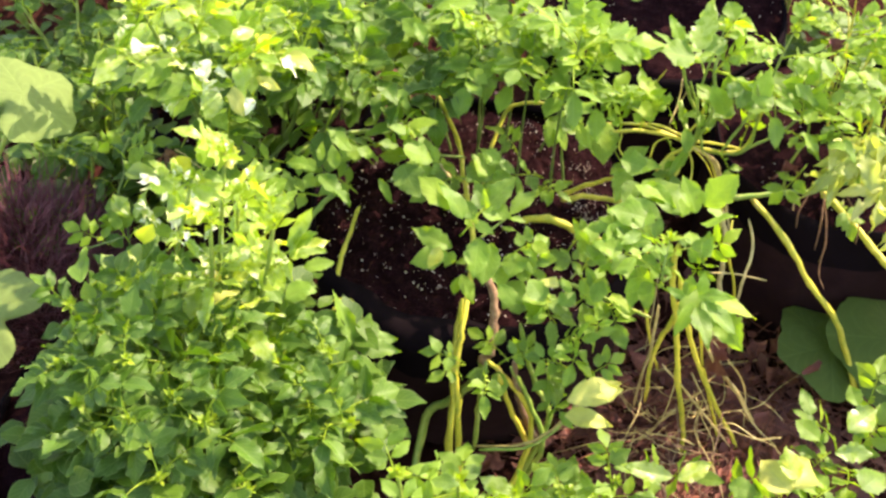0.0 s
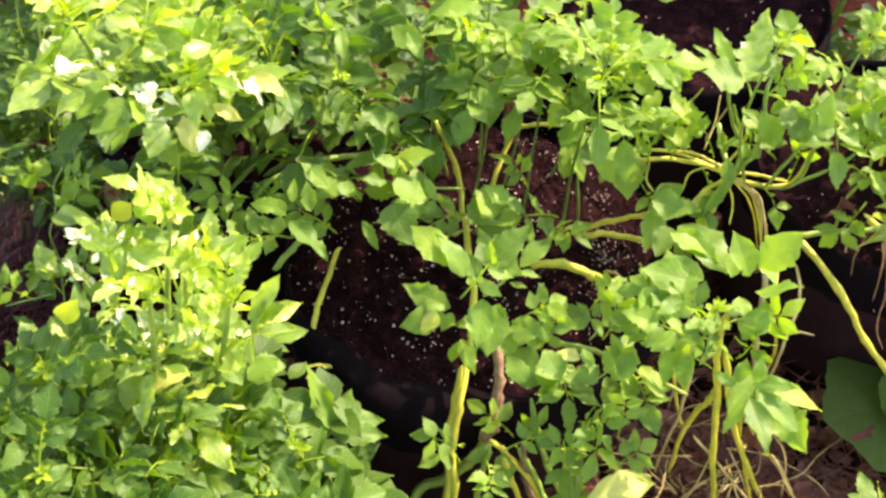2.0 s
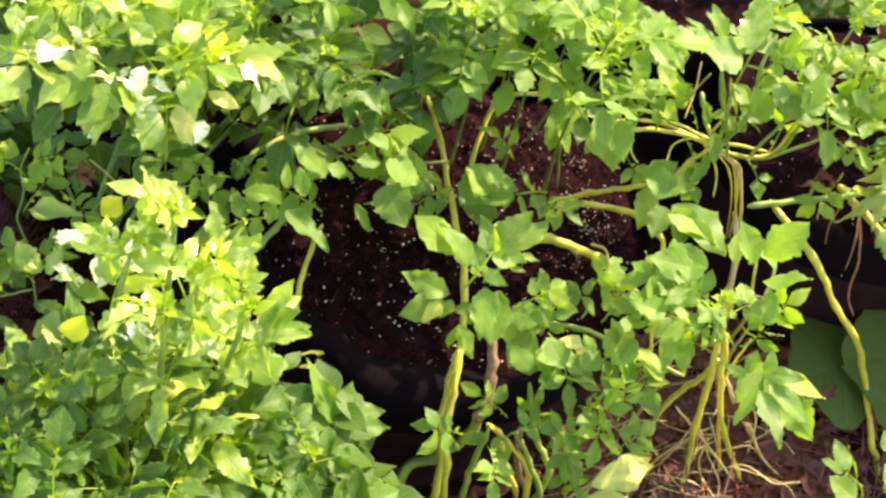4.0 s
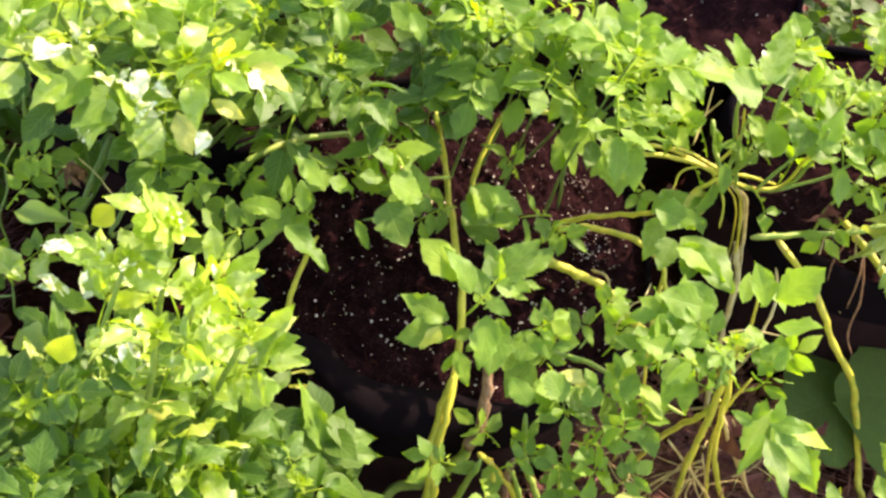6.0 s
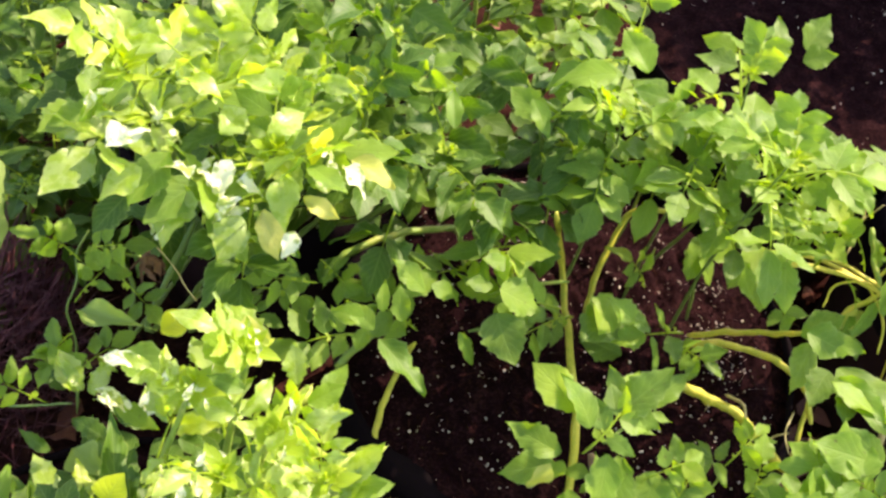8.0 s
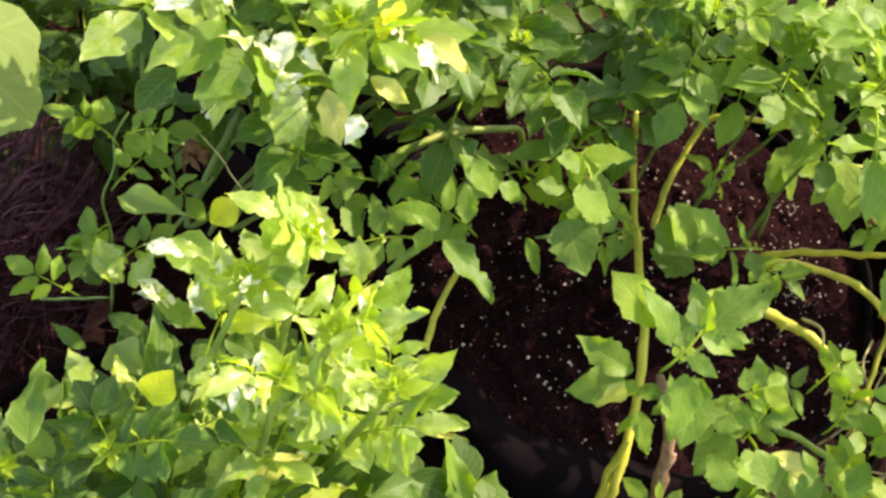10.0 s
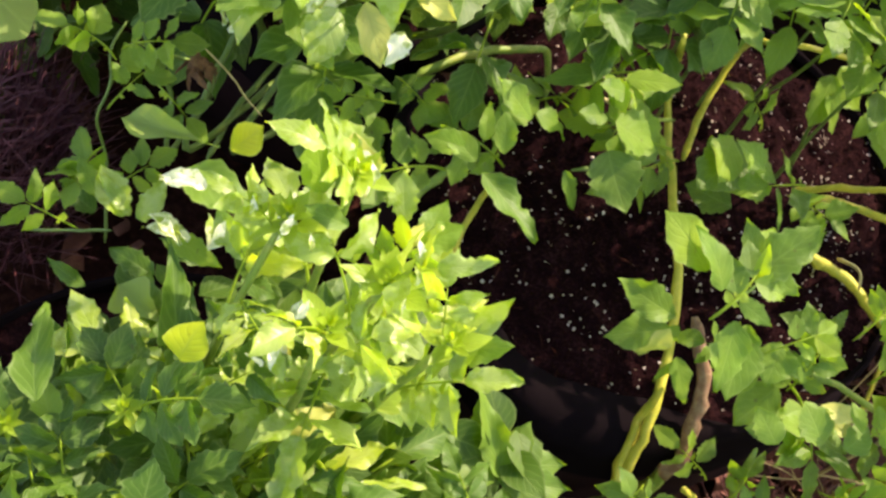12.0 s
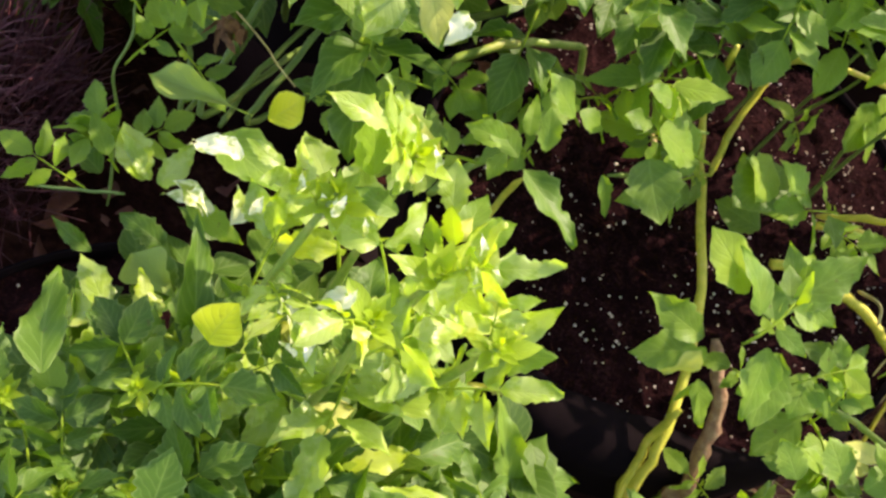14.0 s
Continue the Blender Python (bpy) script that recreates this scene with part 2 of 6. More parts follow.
def blade(seed, width=0.62, fold=0.28, droop=0.22, wave=0.03, teeth=0.05, rows=16, blunt=0.8, cols=6, saw=0.0, frill=0.0, quilt=0.0):
    """A leaflet one unit long along +x, its face to +z."""
    rr = random.Random(seed)
    v, f, uv = [], [], []
    ph = [rr.uniform(0, 6.3) for _ in range(8)]
    blunt *= rr.uniform(0.85, 1.2)
    point = rr.uniform(0.88, 1.30)
    bend, twist = rr.uniform(-0.09, 0.09), rr.uniform(-0.5, 0.5)
    for i in range(rows + 1):
        s = i / rows
        w = width * 0.5 * math.sin(math.pi * s ** blunt) ** (0.80 if s < 0.45 else point) if 0 < i < rows else (0.03 if i == 0 else 0.004)
        edge = [1 + teeth * (math.sin(ph[k] + 7 * s) + 0.8 * math.sin(ph[k + 2] + 19 * s) + 0.9 * math.sin(ph[k + 6] + 37 * s)) - saw * ((s * (5.5 + k) + ph[k]) % 1.0) for k in range(2)]
        for k in range(cols + 1):
            c = k / cols * 2 - 1
            y = c * w * edge[0 if c < 0 else 1]
            z = fold * abs(y) ** 1.25 * 1.5 * (1 - 0.5 * s) - droop * s * s
            z += wave * (math.sin(ph[4] + 8 * s) * c * abs(c) + 0.8 * math.sin(ph[5] + 11 * s) * c * c * math.sin(math.pi * s))
            z += twist * s * y
            z += frill * abs(c) ** 3 * math.sin(math.pi * s) * math.sin(ph[6 if c < 0 else 7] + (11 + 2 * ph[1]) * s)
            z += quilt * (0.5 - 0.5 * math.sin(40.0 * (s - 0.375 * abs(c)))) ** 0.6 * min(1.0, 4 * abs(c)) * math.sin(math.pi * s)
            v.append((s - 0.08 * droop * s * s, y + bend * s * s, z))
            uv.append((0.5 + 0.5 * c, s))
    n = cols + 1
    for i in range(rows):
        for k in range(cols):
            f.append((i * n + k, (i + 1) * n + k, (i + 1) * n + k + 1, i * n + k + 1))
    return v, f, uv


def axes(at, ahead, up, scale=1.0, wide=1.0):
    """A pose whose x runs ahead and whose z leans to up."""
    x = Vector(ahead).normalized()
    z = Vector(up) - x * Vector(up).dot(x)
    z = z.normalized() if z.length > 1e-5 else x.orthogonal().normalized()
    y = z.cross(x)
    m = Matrix((x, y, z)).transposed().to_4x4()
    return Matrix.Translation(at) @ m @ Matrix.Diagonal((scale, scale * wide, scale, 1))


# ---- leaves ----
def blade_set(count, seed, material, width, droop, curl=1.0, fold=(-0.05, 0.30)):
    made = []
    for s in range(seed, seed + count):
        v, f, uv = blade(s, R.uniform(*width), R.uniform(*fold), R.uniform(*droop), R.uniform(0.02, 0.055) * curl, R.uniform(0.03, 0.07) * min(curl, 1.3), rows=34, cols=8, saw=R.uniform(0.07, 0.17), frill=R.uniform(0.006, 0.020) * curl, quilt=R.uniform(0.002, 0.006))
        made.append(mesh_of("leaflet", v, f, material, uv))
    return made


BLADES = blade_set(16, 0, m_leaf, (0.52, 0.74), (0.0, 0.34))
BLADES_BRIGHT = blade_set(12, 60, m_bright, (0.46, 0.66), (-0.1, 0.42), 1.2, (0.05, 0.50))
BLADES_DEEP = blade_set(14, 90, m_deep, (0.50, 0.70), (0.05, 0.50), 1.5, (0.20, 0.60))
BLADES_YELLOW = [mesh_of("leaflet", *blade(s, 0.70, 0.45, 0.30, 0.04, 0.02, rows=20, blunt=0.9)[:2], m_yellow, blade(s, rows=20)[2]) for s in (41, 42)]
BLADES_WHITE = [mesh_of("leaflet", *blade(s, 0.52, 0.7, 0.5, 0.10, 0.06)[:2], m_white, blade(s)[2]) for s in (55, 56, 57)]
BLADES_CURLED = [mesh_of("leaflet", *blade(58, 0.5, 0.9, 0.05, 0.06, 0.03, blunt=2.1)[:2], m_curled, blade(58)[2])]
BLADES_PALE = [mesh_of("leaflet", *blade(s, 0.56, 0.4, 0.35, 0.08, 0.05)[:2], m_pale, blade(s)[2]) for s in (51, 52)]


def leaf_plan(seed):
    """Rachis line and the leaflets' poses of a compound leaf one unit long along +x."""
    rr = random.Random(1000 + seed)
    pairs = (2, 3, 3, 2, 3, 1)[seed % 6]
    droop = rr.uniform(0.05, 0.32)
    sway = rr.uniform(-0.12, 0.12)
    at = lambda s: Vector((s * 0.66, sway * s * s, 0.10 * math.sin(s * 2.2) - droop * s * s))
    heap = Heap()
    heap.add(*tube([at(k / 5) for k in range(6)], 0.016, 0.008, 5, 2))
    spots = [(at(1.0), axes(at(1.0), at(1.0) - at(0.85) + Vector((0, 0, rr.uniform(-0.05, 0.02))), (rr.uniform(-.2, .2), rr.uniform(-.2, .2), 1), rr.uniform(0.40, 0.48)))]
    for k in range(pairs):
        s = 0.93 - 0.25 * (k + rr.uniform(-0.12, 0.12)) - 0.04
        size = (0.37, 0.36, 0.28)[k] * rr.uniform(0.85, 1.15)
        for side in (1, -1):
            a = radians(rr.uniform(50, 78))
            d = Vector((math.cos(a), side * math.sin(a), rr.uniform(-0.25, 0.22)))
            p = at(s) + d * 0.025
            spots.append((p, axes(p, d, (rr.uniform(-.35, .25), side * rr.uniform(-.45, .2), 1), size * rr.uniform(0.9, 1.1))))
    for k in range(pairs * 2):
        s = rr.uniform(0.25, 0.85)
        side = rr.choice((1, -1))
        d = Vector((0.5, side, rr.uniform(-0.1, 0.3)))
        b = blade(seed * 31 + k, 0.7, 0.2, 0.1, 0.02, 0.03, rows=4, cols=2)
        heap.add(*b, m=axes(at(s), d, (0, 0, 1), rr.uniform(0.06, 0.12)))
    return heap.mesh("rachis", m_young), [m for _, m in spots]


PLANS = [leaf_plan(s) for s in range(18)]


def shoot_tip_mesh(seed):
    rr = random.Random(500 + seed)
    heap = Heap()
    for k in range(16):
        a = k * 2.4 + rr.uniform(-.3, .3)
        el = radians(78 - k * 4.2 + rr.uniform(-8, 8))
        d = Vector((math.cos(a) * math.cos(el), math.sin(a) * math.cos(el), math.sin(el)))
        b = blade(seed * 50 + k, rr.uniform(0.34, 0.58), 0.5, rr.uniform(0.0, 0.3), 0.03, 0.04, rows=5, cols=2)
        heap.add(*b, m=axes(d * 0.08 + Vector((0, 0, -0.03 * k)), d, (-d.x * .6, -d.y * .6, 1), rr.uniform(0.45, 0.75) * (0.6 + 0.05 * k)))
    return heap.mesh("shoot_tip", m_young)


TIPS = [shoot_tip_mesh(s) for s in range(5)]
COUNT = {"leaf": 0}


def add_leaf(plant, at, ahead, up, length, plan=None, blades=None, rr=R):
    """A compound leaf, its leaflets under it, on a plant. at is in the world."""
    rachis, spots = PLANS[rr.randrange(len(PLANS)) if plan is None else plan % len(PLANS)]
    leaf = part("leaf", rachis, plant, Matrix.Translation(-plant.location) @ axes(at, ahead, up, length))
    for m in spots:
        me = rr.choice(blades or BLADES)
        part("leaflet", me, leaf, m @ Matrix.Diagonal((1, rr.uniform(0.88, 1.12), rr.uniform(0.6, 1.3), 1)))
    COUNT["leaf"] += 1
    return leaf


def add_blade(plant, base, tip, up, wide=1.0, blades=None, label="", rr=R):
    """A single large leaflet from base to tip."""
    d = Vector(tip) - Vector(base)
    return part("leaflet", rr.choice(blades or BLADES), plant, Matrix.Translation(-plant.location) @ axes(base, d, up, d.length, wide), label)


def add_stem(plant, ctrl, r0, r1, material, knots=0.25, name="stem", label=""):
    v, f, uv = tube([Vector(c) - plant.location for c in ctrl], r0, r1, 8, 6, knots, R.randrange(9999))
    return part(name, mesh_of(name, v, f, material, uv), plant, None, label)


def shoot(plant, base, tip, leaves=9, length=0.13, r=0.0048, material=None, low=0.35, seed=0, tipsize=0.020, lean=0.35, blades=None, rise=0.0, lower=None):
    """An upright stem with compound leaves set spirally round its upper part and a tuft of young leaves on top."""
    rr = random.Random(seed * 7 + 3)
    base, tip = Vector(base), Vector(tip)
    mid = base.lerp(tip, 0.5) + Vector((rr.uniform(-.03, .03), rr.uniform(-.03, .03), -0.02 + 0.12 * (tip - base).to_2d().length))
    line = curve_points([base, mid, tip], 10)
    add_stem(plant, [base, mid, tip], r, r * 0.55, material or m_stem)
    a0 = rr.uniform(0, 6.3)
    for k in range(leaves):
        s = 1.0 - (1.0 - low) * (k + 0.4) / leaves
        at = line[min(int(s * 20), 20)]
        a = a0 + k * 2.4 + rr.uniform(-0.3, 0.3)
        el = radians(58 + rise - 52 * min(1.0, (k + 1) / (leaves * 0.75)) + rr.uniform(-14, 14))
        d = Vector((math.cos(a) * math.cos(el), math.sin(a) * math.cos(el), math.sin(el)))
        size = length * (0.70 + 0.40 * min(1.0, k / (leaves * 0.5))) * rr.uniform(0.85, 1.15)
        add_leaf(plant, at, d, Vector((-d.x * lean, -d.y * lean, 1)) + Vector((rr.uniform(-.2, .2), rr.uniform(-.2, .2), 0)), size, blades=blades if k < 4 else lower or blades, rr=rr)
    m = Matrix.Translation(tip - plant.location) @ Euler((rr.uniform(-.3, .3), rr.uniform(-.3, .3), rr.uniform(0, 6))).to_matrix().to_4x4() @ Matrix.Scale(tipsize * rr.uniform(0.85, 1.2), 4)
    part("shoot_tip", rr.choice(TIPS), plant, m, "tuft of young yellow-green leaves")


def understorey(plant, centre, rx, ry, z0, z1, count, seed):
    """The lower leaves that fill a bush, too many to count; shade is put into their colour."""
    rr = random.Random(seed)
    heap = Heap()
    for k in range(count):
        a, q = rr.uniform(0, 6.3), math.sqrt(rr.random())
        p = Vector((centre[0] + rx * q * math.cos(a), centre[1] + ry * q * math.sin(a), rr.uniform(z0, z1 - (z1 - z0) * 0.5 * q)))
        d = Vector((rr.uniform(-1, 1), rr.uniform(-1, 1), rr.uniform(-.5, .4)))
        b = blade(k % 40, rr.uniform(.55, .7), 0.25, rr.uniform(0, .3), 0.03, 0.03, rows=6, cols=2)
        heap.add(*b, m=axes(p - plant.location, d, (rr.uniform(-.5, .5), rr.uniform(-.5, .5), 1), rr.uniform(0.035, 0.06)))
    ob = part("lower_foliage", heap.mesh("lower_foliage", m_under), plant, None, "dense lower leaves with shade put into their colour")
    ob["kind"] = "stuff"


# ---- ground ----
def ground_mesh():
    n, v, f = 90, [], []
    for j in range(n + 1):
        for i in range(n + 1):
            u, w = i / n * 2 - 1, j / n * 2 - 1
            x, y = 0.2 + 2.2 * u + 60 * u ** 9, 1.2 + 2.2 * w + 60 * w ** 9
            near = math.exp(-((x - 0.2) ** 2 + (y - 1.2) ** 2) / 6)
            v.append((x, y, near * (0.03 * noise.noise((x * 3, y * 3, 0)) + 0.014 * noise.noise((x * 14, y * 14, 3)))))
    for j in range(n):
        for i in range(n):
            a = j * (n + 1) + i
            f.append((a, a + 1, a + n + 2, a + n + 1))
    return mesh_of("ground", v, f, m_ground)


tagged(new("ground", ground_mesh()), "dark brown earth strewn with rotting leaf litter", "ground", kind="structure")


# ---- grow bags ----
def grow_bag(at, r, h, seed, label, mound=0.02, lip_at=-1.95, lip_in=0.0, slump=0.0):
    rr = random.Random(seed)
    bag = thing("grow_bag", (*at, 0.0), label, "grow bag", "grow bags")
    n, v, f = 72, [], []
    bulge = lambda a: 1 + slump * math.exp(-(math.remainder(a + 2.05, 2 * math.pi) / 0.5) ** 2)
    rings = [(0.0, 0.90), (0.03, 0.94), (0.12, 0.985), (0.20, 1.00), (h - 0.085, 1.005), (h - 0.065, 1.005), (h - 0.02, 1.005), (h - 0.006, 0.995)]
    for z, q in rings:
        for k in range(n):
            a = 2 * math.pi * k / n
            fold = 0.016 * noise.noise((math.cos(a) * 3 + seed, math.sin(a) * 3, z * 5)) + 0.007 * noise.noise((math.cos(a) * 11, math.sin(a) * 11 + seed, z * 9))
            up = 0.010 * noise.noise((math.cos(a) * 2.2, math.sin(a) * 2.2 + seed, 7)) if z > h - 0.02 else 0
            v.append(((r * bulge(a) * q + fold) * math.cos(a), (r * bulge(a) * q + fold) * math.sin(a), z + up))
    for q, drop in ((0.2, 0.002), (0.6, 0.004), (1.0, 0.010)):
        for k in range(n):
            a = 2 * math.pi * k / n
            turn = math.remainder(a - lip_at, 2 * math.pi)
            lip = (0.008 + lip_in * math.exp(-(turn / 0.55) ** 4)) * (1 + 0.3 * noise.noise((math.cos(a) * 5, math.sin(a) * 5, 2 + seed)))
            e = r * bulge(a) * 0.985 - lip * q
            v.append((e * math.cos(a), e * math.sin(a), h + 0.010 - drop + 0.005 * noise.noise((math.cos(a) * 4, math.sin(a) * 4, seed + q))))
    strip = lambda a, b: [(i * n + k, i * n + (k + 1) % n, (i + 1) * n + (k + 1) % n, (i + 1) * n + k) for i in range(a, b) for k in range(n)]
    cut = 4 * n
    part("bag_wall", mesh_of("bag_wall", v[:cut + n], strip(0, 4), m_bag), bag, None, "wrinkled black plastic wall")
    part("bag_rim", mesh_of("bag_rim", v[cut:], strip(0, len(rings) - 5 + 3), m_rim), bag, None, "dusty slumped rim of black plastic")
    v, f, rows, n = [], [], (64 if seed == 1 else 40), (200 if seed == 1 else 110)
    v.append((0, 0, h + mound))
    top = lambda x, y: h - 0.012 + mound * (1 - (x * x + y * y) / r / r) + 0.014 * noise.noise((x * 9 + seed, y * 9, 1)) + 0.009 * noise.noise((x * 34, y * 34, seed)) + 0.006 * noise.noise((x * 90, y * 90, seed)) + 0.004 * noise.noise((x * 190, y * 190, seed))
    for i in range(1, rows + 1):
        for k in range(n):
            a = 2 * math.pi * k / n
            q = r * bulge(a) * 0.985 * i / rows
            v.append((q * math.cos(a), q * math.sin(a), top(q * math.cos(a), q * math.sin(a))))
    for k in range(n):
        f.append((0, 1 + k, 1 + (k + 1) % n))
    for i in range(rows - 1):
        for k in range(n):
            f.append((1 + i * n + k, 1 + (i + 1) * n + k, 1 + (i + 1) * n + (k + 1) % n, 1 + i * n + (k + 1) % n))
    part("soil", mesh_of("soil", v, f, m_soil), bag, None, "dark moist potting soil")
    heap = Heap()
    made = 0
    # extra grain clusters stand in for glints on sunlit moist soil
    spots = [(0.187, 0.023, 0.018, 90), (0.203, -0.022, 0.018, 80), (0.104, 0.225, 0.02, 50), (0.197, 0.105, 0.014, 40)] if seed == 1 else []
    for cx, cy, rad, many in spots:
        for k in range(many):
            x, y, s = cx + rr.gauss(0, rad), cy + rr.gauss(0, rad), 0.0006 + 0.0011 * rr.random()
            w = [rr.uniform(.5, 1.3) * s for _ in range(6)]
            heap.add([(w[0], 0, 0), (-w[1], 0, 0), (0, w[2], 0), (0, -w[3], 0), (0, 0, w[4]), (0, 0, -w[5])],
                     [(0, 2, 4), (2, 1, 4), (1, 3, 4), (3, 0, 4), (2, 0, 5), (1, 2, 5), (3, 1, 5), (0, 3, 5)], m=Matrix.Translation((x, y, top(x, y) + s * 0.3)))
    while made < int((900 if seed == 1 else 170) * (r / 0.28) ** 2):
        a, q = rr.uniform(0, 6.3), r * 0.97 * math.sqrt(rr.random())
        x, y = q * math.cos(a), q * math.sin(a)
        if noise.noise((x * 16 + seed, y * 16, 4)) < rr.uniform(-0.6, 0.4):
            continue
        made += 1
        s = 0.0006 + 0.0018 * rr.random() ** 2.0
        w = [rr.uniform(.55, 1.3) * s for _ in range(6)]
        m = Matrix.Translation((x, y, top(x, y) + s * 0.4)) @ Euler((rr.uniform(0, 3), rr.uniform(0, 3), rr.uniform(0, 3))).to_matrix().to_4x4()
        heap.add([(w[0], 0, 0), (-w[1], 0, 0), (0, w[2], 0), (0, -w[3], 0), (0, 0, w[4]), (0, 0, -w[5])],
                 [(0, 2, 4), (2, 1, 4), (1, 3, 4), (3, 0, 4), (2, 0, 5), (1, 2, 5), (3, 1, 5), (0, 3, 5)], m=m)
    ob = part("perlite", heap.mesh("perlite", m_perlite, False), bag, None, "white perlite grains")
    ob["kind"] = "stuff"
    heap = Heap()
    for k in range(4500 if seed == 1 else 900):
        a, q = rr.uniform(0, 6.3), r * 0.96 * math.sqrt(rr.random())
        x, y = q * math.cos(a), q * math.sin(a)
        s = 0.0008 + 0.0028 * rr.random() ** 3
        w = [rr.uniform(.5, 1.3) * s for _ in range(5)]
        b = rr.uniform(0, 6.3)
        heap.add([(w[0] * math.cos(b + k3 * 1.57), w[1] * math.sin(b + k3 * 1.57), 0) for k3 in range(4)] + [(0, 0, w[4])],
                 [(0, 1, 4), (1, 2, 4), (2, 3, 4), (3, 0, 4)], m=Matrix.Translation((x, y, top(x, y) - s * 0.15)))
    ob = part("loose_soil", heap.mesh("loose_soil", m_soil, False), bag, None, "loose crumbs of dark soil")
    ob["kind"] = "stuff"
    heap = Heap()
    for k in range(150 if seed == 1 else 40):
        a, q = rr.uniform(0, 6.3), r * 0.95 * math.sqrt(rr.random())
        x, y = q * math.cos(a), q * math.sin(a)
        b, s = rr.uniform(0, 6.3), rr.uniform(0.003, 0.013)
        d = Vector((math.cos(b), math.sin(b), 0)) * s
        p = Vector((x, y, top(x, y) + 0.002))
        heap.add(*tube([p - d, p + Vector((0, 0, rr.uniform(0, 0.003))), p + d], rr.uniform(0.0005, 0.0016), 0.0005, 4, 2))
    ob = part("soil_fibre", heap.mesh("soil_fibre", m_ground), bag, None, "brown fibres and bark crumbs")
    ob["kind"] = "stuff"
    return bag


grow_bag((0.06, 1.368), 0.300, 0.345, 1, "black plastic grow bag of dark moist soil with perlite", lip_in=0.040, slump=0.085)
grow_bag((0.78, 1.55), 0.26, 0.345, 2, "black plastic grow bag standing beside a squash leaf")
grow_bag((0.47, 1.99), 0.28, 0.345, 3, "black plastic grow bag of bare dark soil")
grow_bag((-0.42, 0.92), 0.27, 0.33, 4, "black plastic grow bag hidden under dense potato leaves")
grow_bag((-0.36, 1.72), 0.23, 0.33, 5, "black plastic grow bag under a tall potato plant")

# ---- potato plants ----
left = thing("potato_plant", (-0.42, 0.92, 0.33), "dense bushy potato plant with bright sunlit green leaves", "potato plant", "potato plants")
L_SHOOTS = [
    (-0.293, 1.075, 0.750), (-0.265, 1.005, 0.740), (-0.220, 0.980, 0.715), (-0.335, 1.045, 0.735), (-0.300, 0.970, 0.735),
    (-0.371, 0.950, 0.651), (-0.413, 0.876, 0.626), (-0.449, 0.863, 0.636), (-0.399, 0.813, 0.643), (-0.347, 0.851, 0.565),
    (-0.286, 0.854, 0.599), (-0.212, 0.887, 0.490), (-0.159, 0.909, 0.527), (-0.453, 0.760, 0.625), (-0.381, 0.728, 0.637),
    (-0.300, 0.756, 0.587), (-0.195, 0.765, 0.496), (-0.124, 0.790, 0.529), (-0.501, 0.923, 0.615), (-0.423, 0.931, 0.652),
    (-0.488, 0.822, 0.624), (-0.351, 0.911, 0.583), (-0.249, 0.926, 0.516), (-0.420, 0.770, 0.622), (-0.344, 0.788, 0.598),
    (-0.243, 0.822, 0.490), (-0.163, 0.845, 0.528), (-0.349, 0.688, 0.568), (-0.249, 0.701, 0.514),
]
for k, p in enumerate(L_SHOOTS):
    b = Vector((-0.40 + 0.45 * (p[0] + 0.35), 0.92 + 0.45 * (p[1] - 0.92), 0.33))
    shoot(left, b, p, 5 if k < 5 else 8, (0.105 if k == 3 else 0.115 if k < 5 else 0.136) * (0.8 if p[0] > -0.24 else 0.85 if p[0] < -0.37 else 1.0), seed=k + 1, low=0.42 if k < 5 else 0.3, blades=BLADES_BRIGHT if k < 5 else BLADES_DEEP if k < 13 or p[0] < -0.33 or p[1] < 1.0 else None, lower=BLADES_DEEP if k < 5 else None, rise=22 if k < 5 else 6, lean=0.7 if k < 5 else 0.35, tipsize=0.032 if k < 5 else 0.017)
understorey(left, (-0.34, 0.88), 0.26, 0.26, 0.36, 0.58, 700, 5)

top = thing("potato_plant", (-0.40, 1.62, 0.33), "tall potato plant with white glare painted on its top leaves", "potato plant", "potato plants")
T_SHOOTS = [
    (-0.435, 1.300, 0.830), (-0.375, 1.345, 0.775), (-0.300, 1.370, 0.750), (-0.300, 1.275, 0.765), (-0.220, 1.385, 0.725),
    (-0.130, 1.400, 0.650), (-0.450, 1.500, 0.600), (-0.350, 1.560, 0.620), (-0.200, 1.540, 0.680), (-0.580, 1.600, 0.540),
    (-0.450, 1.700, 0.640), (-0.280, 1.720, 0.740), (-0.100, 1.620, 0.700),
]
for k, p in enumerate(T_SHOOTS):
    b = Vector((-0.37 + 0.4 * (p[0] + 0.35), 1.60 + 0.4 * (p[1] - 1.6), 0.33))
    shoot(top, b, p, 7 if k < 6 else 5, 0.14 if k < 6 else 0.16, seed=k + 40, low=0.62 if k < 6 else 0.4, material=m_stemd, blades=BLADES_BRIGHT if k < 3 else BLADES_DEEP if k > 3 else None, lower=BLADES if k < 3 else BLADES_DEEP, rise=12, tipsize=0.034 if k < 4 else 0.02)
understorey(top, (-0.33, 1.62), 0.3, 0.2, 0.40, 0.62, 260, 6)

